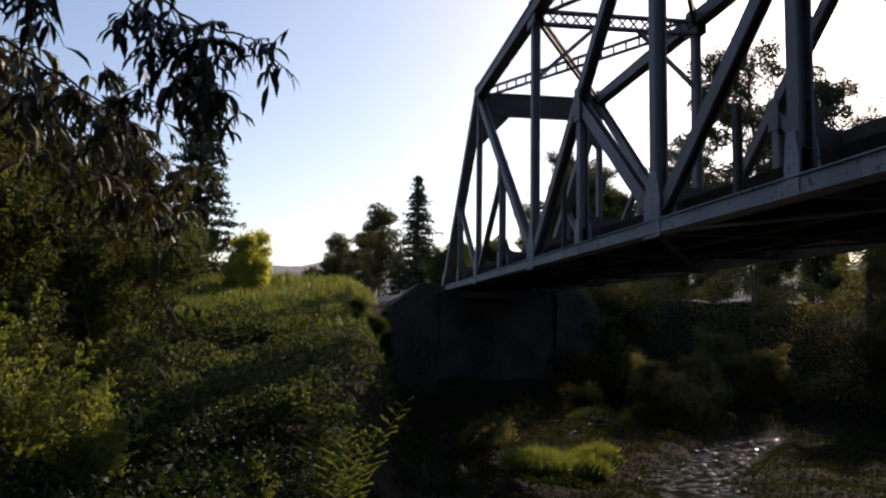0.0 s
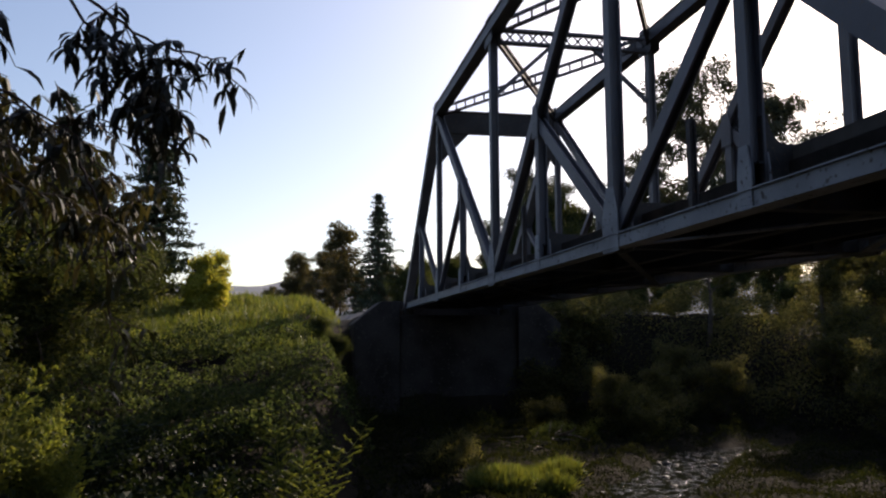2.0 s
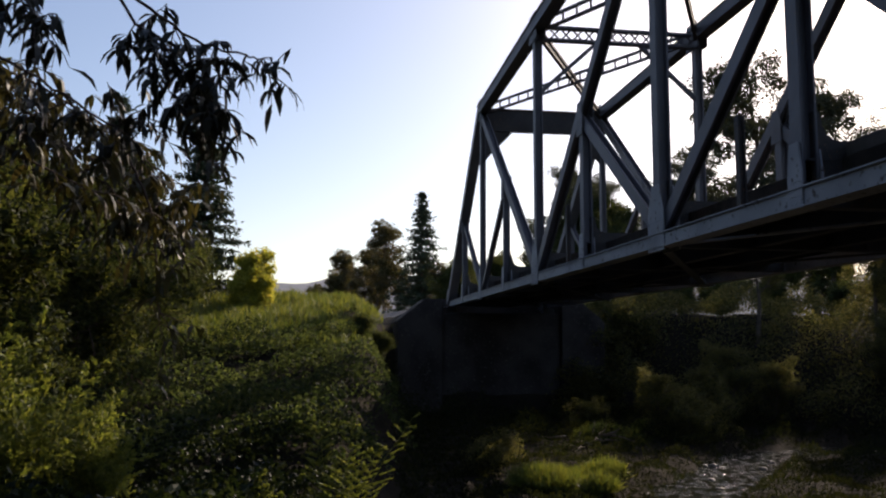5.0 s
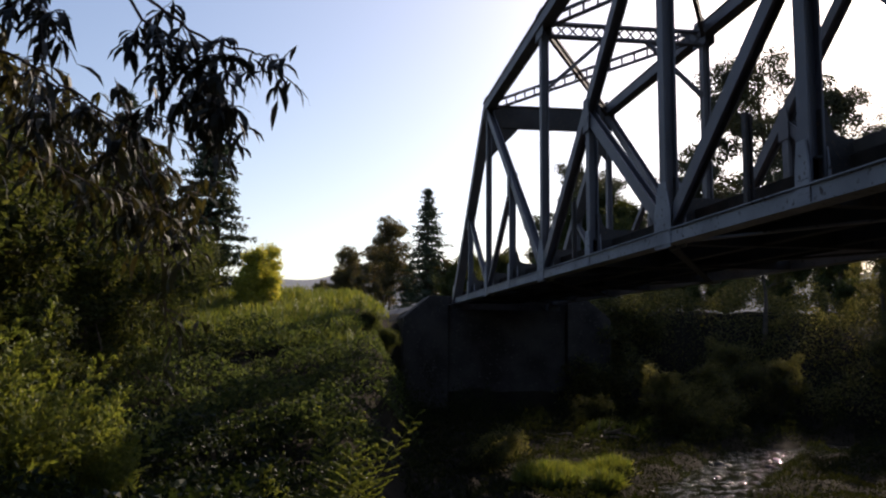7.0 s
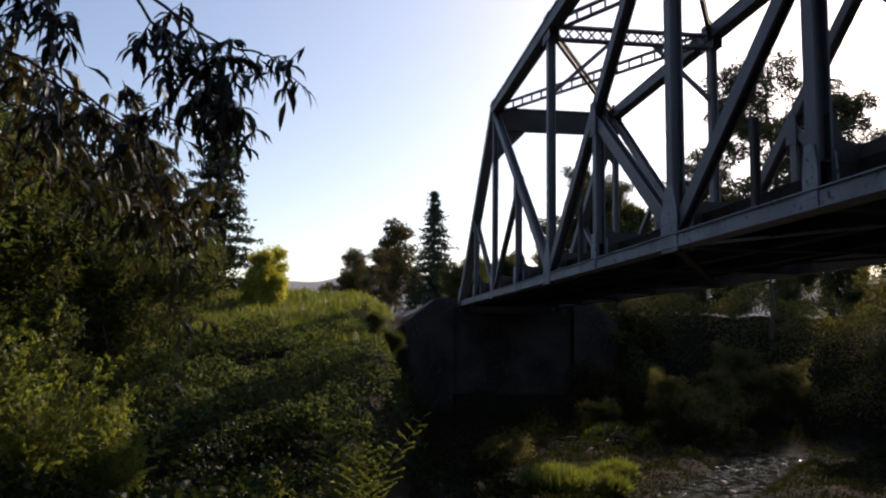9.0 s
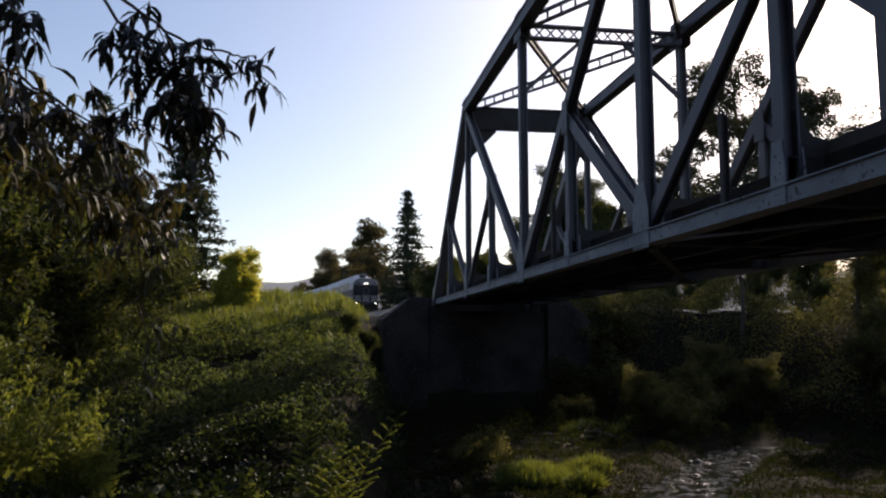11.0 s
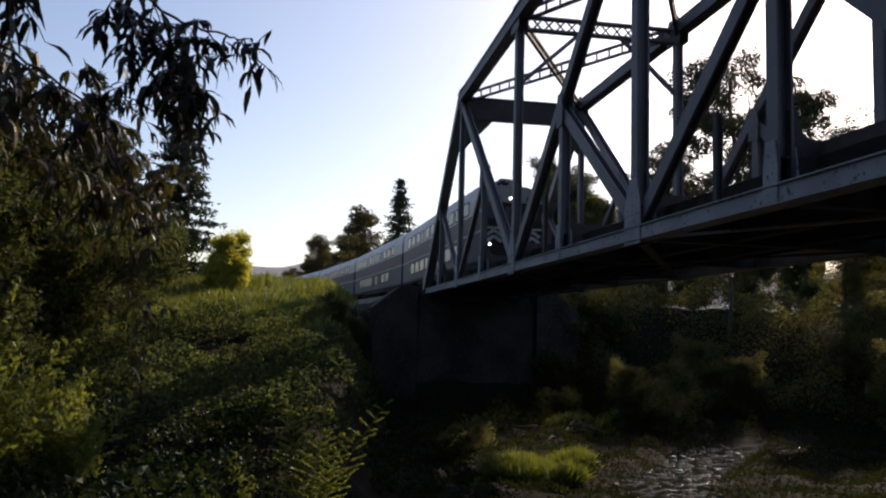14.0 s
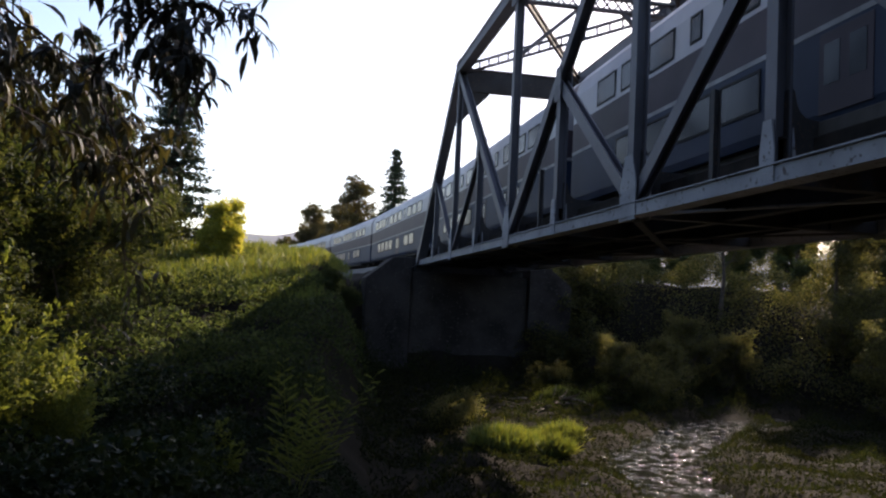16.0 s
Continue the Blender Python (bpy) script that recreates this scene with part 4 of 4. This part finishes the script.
# two unseen gum crowns overhead, added to keep sky light off the bank
SKY_BLOCK = put(broad_tree("unseen tall gum added to block sky light over the bank", 17, 8.5, 9.5, GUM, 40000, 0.3, 0.12, 91, 0.5, clumps=110, trunk_r=0.4, clump_r=1.3), -3.5, -3.0, 0.0)
again(SKY_BLOCK, 4.5, -5.0, 2.5, 0.95)
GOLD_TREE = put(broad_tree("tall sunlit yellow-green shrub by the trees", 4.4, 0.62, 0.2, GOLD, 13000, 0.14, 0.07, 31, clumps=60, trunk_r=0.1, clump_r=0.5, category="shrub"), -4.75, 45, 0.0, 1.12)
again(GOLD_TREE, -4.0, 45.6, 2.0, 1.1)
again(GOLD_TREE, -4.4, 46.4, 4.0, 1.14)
SHRUB = put(broad_tree("dense dark shrub under the trees", 4.0, 2.2, 0.2, OAK, 20000, 0.16, 0.08, 33, clumps=80, trunk_r=0.1, clump_r=0.85, category="shrub"), -8.8, 40, 0.0)
for x, y, t, s in ((-9.4, 44, 1, 1.1), (-9.0, 36, 2, 0.7), (-9.5, 36, 3, 1.2), (-9, 30, 4, 1.0), (-11.5, 40, 5, 1.3), (-13, 34, 0.5, 1.3), (-10.5, 26, 1.5, 1.0), (-13.5, 28, 2.5, 1.3), (-16.5, 34, 3.5, 1.4), (-12, 46, 4.5, 1.3), (-16, 46, 5.5, 1.4), (-11, 18.5, 0.9, 0.8), (-14, 23, 1.9, 1.2), (-18, 30, 2.9, 1.4), (-7.6, 24, 3.9, 0.6), (-9.6, 47.5, 2.2, 1.3), (-8.9, 47, 0.2, 1.15), (-9.3, 42, 1.2, 1.1), (-8.2, 38.5, 2.4, 0.6), (1.3, 40.0, 0.7, 0.3), (2.3, 43.0, 1.7, 0.36), (3.2, 45.5, 2.7, 0.34), (21, 68, 3.3, 0.75), (24.5, 70, 0.4, 0.75), (28, 71, 1.4, 0.8), (31.5, 70, 2.4, 0.75), (35, 69, 3.4, 0.8), (39, 67, 4.4, 0.8), (43, 64, 5.4, 0.8)):
    again(SHRUB, x, y, t, s)
REDWOOD = put(conifer("dark conifer with drooping tiers on the bank", 16.5, 4.2, 9000, 41, 0.05, 22), -7.9, 50, 0.0, 0.86)
again(REDWOOD, -14.5, 56, 1.0, 0.9)

# trees far beyond, beside the line
put(conifer("tall narrow dark conifer against the sky", 26, 8.4, 15000, 51, 0.02, 34), 16.2, 150)
FAR_TREE = put(broad_tree("distant round-headed tree beside the line", 24, 5.8, 3.0, FAR_LEAF, 12000, 0.42, 0.2, 61, clumps=64, clump_r=1.25), 8.8, 160, 0.0, 1.07)
for x, y, t, s in ((5.6, 170, 1, 0.9), (3.9, 185, 5.2, 0.92), (0.6, 180, 3.2, 0.62), (1.0, 225, 2, 0.85), (9.8, 166, 3, 0.86), (-3.2, 236, 4, 0.72), (-1.2, 232, 0.3, 0.9), (3.0, 215, 2.7, 0.95), (14.5, 160, 5, 0.62), (19, 152, 0.5, 0.62), (22, 150, 1.5, 0.66), (26, 145, 2.5, 0.6), (31, 140, 3.5, 0.7), (36, 135, 4.5, 0.7), (7.5, 172, 0.9, 0.7), (17, 165, 1.9, 0.7)):
    again(FAR_TREE, x, y, t, s)

# tall gum beyond the bridge, and the wood on the right bank
GUM_TREE = put(broad_tree("tall airy gum tree beyond the bridge", 23, 8.0, 5.0, GUM, 34000, 0.27, 0.11, 71, 0.5, clumps=84, trunk_r=0.4, clump_r=1.1), 55.6, 98, 0.0, 1.8)
for x, y, t, s in ((61.6, 97, 2.0, 1.56), (44.5, 100, 3.0, 1.1), (27, 92, 4.0, 0.95), (33, 97, 1.0, 0.9)):
    again(GUM_TREE, x, y, t, s)
WOOD_TREE = put(broad_tree("slender riverside tree with thin trunk", 8.5, 3.6, 1.2, RIVER_LEAF, 18000, 0.17, 0.07, 81, clumps=150, trunk_r=0.17, clump_r=0.55), 33, 45, 0.0, 0.6)
for x, y, t, s in ((29, 35, 1, 0.7), (33, 41, 2, 0.9), (22.5, 47, 3, 0.5), (27, 47.5, 4, 0.55), (36, 34, 5, 0.9), (36, 45, 0.4, 1.0), (42, 39, 1.4, 1.0), (20.5, 51, 2.4, 0.5), (47, 43, 5.4, 1.15), (46, 33, 0.9, 1.05), (37, 27, 1.9, 0.95), (52, 37, 2.9, 1.2), (18, 43, 1.6, 0.5), (28, 31, 2.6, 0.5), (33, 28, 3.6, 0.6), (37, 50, 0.3, 0.8), (25, 49, 1.3, 0.7), (50, 25, 1.6, 1.2), (44, 20, 2.7, 1.1)):
    again(WOOD_TREE, x, y, t, s)

TALL_TREE = put(broad_tree("tall riverside tree with a bare dark leaning trunk", 14, 4.6, 7.0, RIVER_LEAF, 22000, 0.18, 0.08, 85, clumps=56, trunk_r=0.3, clump_r=0.95), 30.5, 55.5, 0.0, 0.64)
for x, y, t, s in ((37, 43, 2.3, 0.62), (34.5, 47.5, 3.9, 0.66), (42.5, 39, 5.0, 0.66)):
    again(TALL_TREE, x, y, t, s)

BED_SHRUB = put(broad_tree("olive shrub in the stream bed", 2.6, 2.0, 0.1, RIVER_LEAF, 11000, 0.14, 0.06, 93, clumps=70, trunk_r=0.06, clump_r=0.62, category="shrub"), 18.4, 43.4, 0.0, 0.7)
for x, y, t, s in ((15.0, 47.0, 1, 0.7), (7.2, 35.0, 3, 0.6), (19.0, 57.0, 3.1, 1.6), (21.5, 58.5, 4.1, 1.7), (17.8, 56.0, 0.3, 1.3), (6.2, 33.0, 3.4, 0.5), (22.8, 51.0, 1.2, 1.1), (19.2, 41.6, 4.2, 0.8), (20.8, 44.2, 5.2, 1.0), (22.0, 46.6, 1.6, 1.1)):
    again(BED_SHRUB, x, y, t, s)


def build_hills():
    bm = bmesh.new()
    n = 160
    prev = None
    for i in range(n + 1):
        a = radians(-75 + 150 * i / n)
        h = 112 + 18 * math.sin(a * 11 + 1) + 9 * math.sin(a * 29) + 4 * math.sin(a * 61)
        p = [bm.verts.new((math.sin(a) * r, math.cos(a) * r, z)) for r, z in ((1100, 3), (1350, h * 0.55), (1600, h), (2100, 0))]
        if prev:
            for j in range(3):
                bm.faces.new((prev[j], prev[j + 1], p[j + 1], p[j]))
        prev = p
    tagged(part("backdrop", bm, HILL, smooth=True), "low hazy blue hills on the horizon", "hills", kind="structure")


build_hills()


# ---- close plants ----
def feathery_plant(seed, height, stems=7, lean=(0.0, 0.0), comb=False, label="feathery bright green weed"):
    """Arching stems set with pairs of side sprays, each spray lined with narrow leaflets."""
    rng = np.random.default_rng(seed)
    plant = tagged(new("weed"), label, "weed")
    wood, cs, ds = [], [], []
    for i in range(stems):
        az = i * 2.4 + rng.uniform(-0.4, 0.4)
        d = np.array((math.cos(az) * (0.26 if comb else 0.24) + lean[0], math.sin(az) * 0.24 + lean[1], 1.0))
        L = height * rng.uniform(0.7, 1.05)
        path = limb_path((rng.normal(0, 0.06), rng.normal(0, 0.06), -0.05), d, L, 9, 0.05, -0.03, rng)
        wood.append(tube(path, np.linspace(0.008, 0.002, len(path)), 4))
        count = 22 if comb else 24
        for j in range(count):
            u = 2.0 + 7.0 * j / count
            k = min(int(u), 8)
            p = path[k] + (path[k + 1] - path[k]) * (u - k)
            t = path[k + 1] - path[k]
            t /= np.linalg.norm(t)
            s = np.cross(t, rng.normal(size=3))
            s /= np.linalg.norm(s)
            if comb:
                s = np.array(((-0.95, 0.95)[j % 2], -0.2, 0.25)) + rng.normal(0, 0.1, 3)
            reach = height * (0.24 if comb else 0.32) * (1.05 - u / 9.5) * rng.uniform(0.6, 1.1)
            spray = limb_path(p, s + t * (0.55 if comb else 0.95), reach, 4, 0.1, -0.05, rng)
            wood.append(tube(spray, np.linspace(0.003, 0.001, 5), 3))
            m = 34 if comb else 24
            w = rng.uniform(0.1, 1, m) * 4
            q = np.minimum(w.astype(int), 3)
            cs.append(spray[q] + (spray[q + 1] - spray[q]) * (w - q)[:, None])
            ds.append(np.repeat((spray[-1] - spray[0])[None] / (reach + 1e-6), m, 0))
    v, f = joined(wood)
    sheet("stem", v, f, WEED, plant)
    c, d = np.concatenate(cs), np.concatenate(ds) + rng.normal(0, 0.15 if comb else 0.35, (sum(len(a) for a in cs), 3))
    d /= np.linalg.norm(d, axis=1)[:, None]
    s = np.cross(d, rng.normal(size=d.shape))
    s /= np.linalg.norm(s, axis=1)[:, None]
    wide = 0.12 if comb else 0.17
    L = rng.uniform(0.06, 0.10, len(c))[:, None] * (0.55 + 0.2 * height)
    v = np.stack([c, c + d * L * 0.5 + s * L * wide, c + d * L, c + d * L * 0.5 - s * L * wide], 1).reshape(-1, 3)
    sheet("foliage", v, np.arange(len(v)).reshape(-1, 4), WEED, plant)
    return plant


PLANTS = ((1, 0.1, 13.6, 2.5, 8), (2, -1.2, 14.2, 1.2, 9), (3, -4.1, 15.4, 2.3, 12), (4, -4.55, 15.9, 2.5, 12), (5, -5.2, 14.0, 3.3, 12), (6, -5.8, 14.8, 3.5, 12), (7, -6.3, 13.8, 3.4, 12),
          (8, -3.7, 14.6, 1.5, 10), (9, -6.9, 16.5, 4.2, 12), (10, -4.9, 14.6, 2.1, 12), (11, -2.3, 13.8, 0.9, 8), (12, -5.5, 14.0, 2.3, 12))
for seed, x, y, h, stems in PLANTS:
    put(feathery_plant(seed, h, stems, (0.1 if seed == 1 else 0.05, 0.0), seed == 1), x, y)


def hanging_leaves(points, length, rng):
    """Long sickle-shaped leaves hanging from points, each a strip of three quads."""
    n = len(points)
    az = rng.uniform(0, 2 * np.pi, n)
    out = np.stack([np.cos(az), np.sin(az), np.zeros(n)], -1)
    side = np.stack([-np.sin(az), np.cos(az), np.zeros(n)], -1)
    tw = rng.uniform(-1.2, 1.2, n)[:, None]
    side = side * np.cos(tw) + out * np.sin(tw)
    L = (length * rng.uniform(0.6, 1.25, n))[:, None]
    W = L * rng.uniform(0.15, 0.24, n)[:, None]
    fall = rng.uniform(0.25, 1.0, n)[:, None]
    down = np.array((0, 0, -1.0))
    d0, d1 = out * (1 - fall * 0.5) + down * fall * 0.6, out * (0.6 - fall * 0.55) + down * (0.55 + fall * 0.5)
    a = points + d0 * L * 0.35
    b = a + (d0 + d1) * 0.5 * L * 0.35
    c = b + d1 * L * 0.35
    v = np.stack([points, points + side * W * 0.08, a + side * W * 0.5, a - side * W * 0.5, b + side * W * 0.42, b - side * W * 0.42, c, c + side * W * 0.04], 1).reshape(-1, 3)
    i = np.arange(n)[:, None] * 8
    f = np.concatenate([i + np.array((0, 1, 2, 3)), i + np.array((3, 2, 4, 5)), i + np.array((5, 4, 7, 6))])
    return v, f


def leafy_branch(label, start, ways, leaf, seed, per=9, strands=5, reach=(0.15, 0.32), mat=BRANCH_LEAF):
    """An overhanging branch: a main limb through way-points, side twigs, hanging strands of long leaves."""
    rng = np.random.default_rng(seed)
    branch = tagged(new("tree_branch"), label, "branch")
    pts = np.array([start] + list(ways), dtype=float)
    u = np.linspace(0, len(pts) - 1, len(pts) * 5)
    k = np.minimum(u.astype(int), len(pts) - 2)
    main = pts[k] + (pts[k + 1] - pts[k]) * (u - k)[:, None] + rng.normal(0, 0.004, (len(u), 3))
    wood, tips = [tube(main, np.linspace(0.008, 0.002, len(main)), 6)], []
    for i in range(strands):
        p = main[rng.integers(len(main) // 4, len(main))]
        d = rng.normal(0, 0.6, 3) + np.array((0.25, 0, -0.15))
        tw = limb_path(p, d / np.linalg.norm(d), rng.uniform(*reach), 6, 0.12, -0.13, rng)
        wood.append(tube(tw, np.linspace(0.004, 0.0015, 7), 4))
        q = rng.uniform(1, 6, per)
        j = np.minimum(q.astype(int), 5)
        tips.append(tw[j] + (tw[j + 1] - tw[j]) * (q - j)[:, None])
    q = rng.integers(len(main) // 3, len(main), per)
    tips.append(main[q])
    v, f = joined(wood)
    sheet("twig", v, f, TWIG, branch, True)
    v, f = hanging_leaves(np.concatenate(tips), leaf, rng)
    sheet("leaves", v, f, mat, branch)
    return branch


def seen_at(yaw, rise, dist):
    """A spot near the camera's place by its bearing (degrees right of the line), rise (degrees) and distance."""
    y, r = radians(yaw), radians(rise)
    return (EYE.x + dist * math.sin(y) * math.cos(r), EYE.y + dist * math.cos(y) * math.cos(r), EYE.z + dist * math.sin(r))


BOUGHS = []


def hang(label, start, ways, leaf, seed, *more):
    bough = leafy_branch(label, start, ways, leaf, seed, *more)
    BOUGHS.append((bough, start, 0.9 if seed == 106 else 0.25))


# bearings right of the line, rises and distances of the limbs that hang over the bank
hang("overhanging gum branch with long dark hanging leaves", seen_at(-19, 25, 3.4), [seen_at(-14.0, 22.0, 3.5), seen_at(-9.6, 19.6, 3.6), seen_at(-6.4, 19.2, 3.6), seen_at(-5.4, 19.0, 3.6), seen_at(-4.8, 18.2, 3.6)], 0.13, 101, 6, 11, (0.1, 0.2))
hang("overhanging gum branch with long dark hanging leaves", seen_at(-18, 26, 3.6), [seen_at(-14.0, 20.5, 3.6), seen_at(-11.2, 18.6, 3.6), seen_at(-9.8, 17.0, 3.6), seen_at(-9.6, 15.6, 3.6)], 0.135, 102, 13, 34)
hang("overhanging gum branch with long dark hanging leaves", seen_at(-27, 19, 3.6), [seen_at(-20, 16.5, 3.6), seen_at(-15.5, 14.0, 3.6), seen_at(-11, 14.2, 3.6)], 0.13, 103, 10, 16)
hang("overhanging gum branch with long dark hanging leaves", seen_at(-25, 26, 3.2), [seen_at(-22, 22, 3.3), seen_at(-19.5, 19, 3.3)], 0.13, 104, 10, 14)
hang("overhanging gum branch with long dark hanging leaves", seen_at(-28, 14, 3.8), [seen_at(-22, 12, 3.9), seen_at(-16, 9.5, 4.0), seen_at(-12, 8, 4.0)], 0.13, 105, 11, 20, (0.15, 0.32), OLIVE_LEAF)
hang("overhanging gum branch with long olive leaves", seen_at(-31, 25, 4.2), [seen_at(-26, 21, 4.2), seen_at(-22, 17, 4.2), seen_at(-19.5, 13, 4.2)], 0.13, 107, 12, 26, (0.15, 0.32), OLIVE_LEAF)
hang("overhanging gum branch with long olive leaves", seen_at(-27, 18, 4.6), [seen_at(-20, 14, 4.6), seen_at(-16, 11, 4.6), seen_at(-14, 7.5, 4.6)], 0.13, 108, 10, 18, (0.15, 0.32), OLIVE_LEAF)
hang("overhanging gum branch with long olive leaves", seen_at(-26, 18, 4.4), [seen_at(-20, 16.0, 4.4), seen_at(-15, 13.5, 4.4), seen_at(-12, 11, 4.4), seen_at(-10.8, 9, 4.4)], 0.125, 109, 12, 34, (0.15, 0.32), OLIVE_LEAF)
hang("overhanging gum branch with long dark hanging leaves", seen_at(-29, 16, 4.9), [seen_at(-21, 14, 4.9), seen_at(-16, 11.5, 4.9), seen_at(-12.5, 8.5, 4.9), seen_at(-11, 6.5, 4.9)], 0.125, 110, 10, 26)
hang("overhanging gum branch with long olive leaves", seen_at(-30, 20, 5.2), [seen_at(-24, 17, 5.2), seen_at(-19, 15, 5.2), seen_at(-16, 12, 5.2)], 0.125, 111, 11, 26, (0.15, 0.32), OLIVE_LEAF)
hang("drooping strand of long olive leaves and dead twigs", seen_at(-14, 12, 4.2), [seen_at(-12.5, 9, 4.2), seen_at(-11.8, 5, 4.2), seen_at(-11.5, 1, 4.2), seen_at(-11.2, -0.5, 4.2)], 0.14, 106, 7, 9, (0.15, 0.32), OLIVE_LEAF)


def driftwood(label, x, y, pieces, seed):
    rng = np.random.default_rng(seed)
    pile = tagged(new("driftwood_pile"), label, "driftwood")
    for i in range(pieces):
        az, L = rng.uniform(0, 6.28), rng.uniform(0.6, 2.0)
        p = limb_path((rng.normal(0, 0.5), rng.normal(0, 0.4), rng.uniform(0.0, 0.35)), (math.cos(az), math.sin(az), rng.uniform(-0.05, 0.18)), L, 5, 0.12, 0, rng)
        v, f = tube(p, np.linspace(rng.uniform(0.03, 0.08), 0.012, 6), 6)
        sheet("dead_branch", v, f, DRIFT, pile, True)
    pile.location = (K * x, K * y, K * float(ground_z(x, y)))


DRIFT = material("bleached dead wood", (0.22, 0.17, 0.13), 0.85, 0, (0.12, 0.09, 0.07), 3, 30, 0.5)
driftwood("pile of bleached dead branches in the stream bed", 12.0, 39.5, 14, 5)
driftwood("dead branches caught beside the stream", 13.4, 41.0, 8, 6)


def build_stones():
    rng = np.random.default_rng(3)
    for i in range(14):
        u = rng.uniform(2, 6)
        k = int(u)
        (ax, ay), (bx, by) = STREAM[k], STREAM[k + 1]
        x, y = ax + (bx - ax) * (u - k) + rng.normal(0, 1.3), ay + (by - ay) * (u - k) + rng.normal(0, 1.0)
        bm = bmesh.new()
        bmesh.ops.create_icosphere(bm, subdivisions=2, radius=1)
        sx, sy, sz = rng.uniform(0.08, 0.22), rng.uniform(0.08, 0.2), rng.uniform(0.05, 0.12)
        for v in bm.verts:
            q = 1 + 0.25 * noise.noise(v.co * 1.6 + Vector((i * 7.0, 0, 0)))
            v.co = Vector((v.co.x * sx, v.co.y * sy, v.co.z * sz)) * q
        st = tagged(part("stone", bm, STONE, smooth=True), "rounded grey stone in the stream", "stone", "stones in the stream")
        st.matrix_basis = pose(K * x, K * y, K * max(WATER_Z - 0.05, float(ground_z(x, y))) + sz * 0.35, 0, 0, rng.uniform(0, 360))


STONE = material("wet grey stone", (0.09, 0.085, 0.08), 0.6, 0, (0.05, 0.046, 0.042), 4, 20, 0.4, gloss=0.2)
build_stones()


motions()
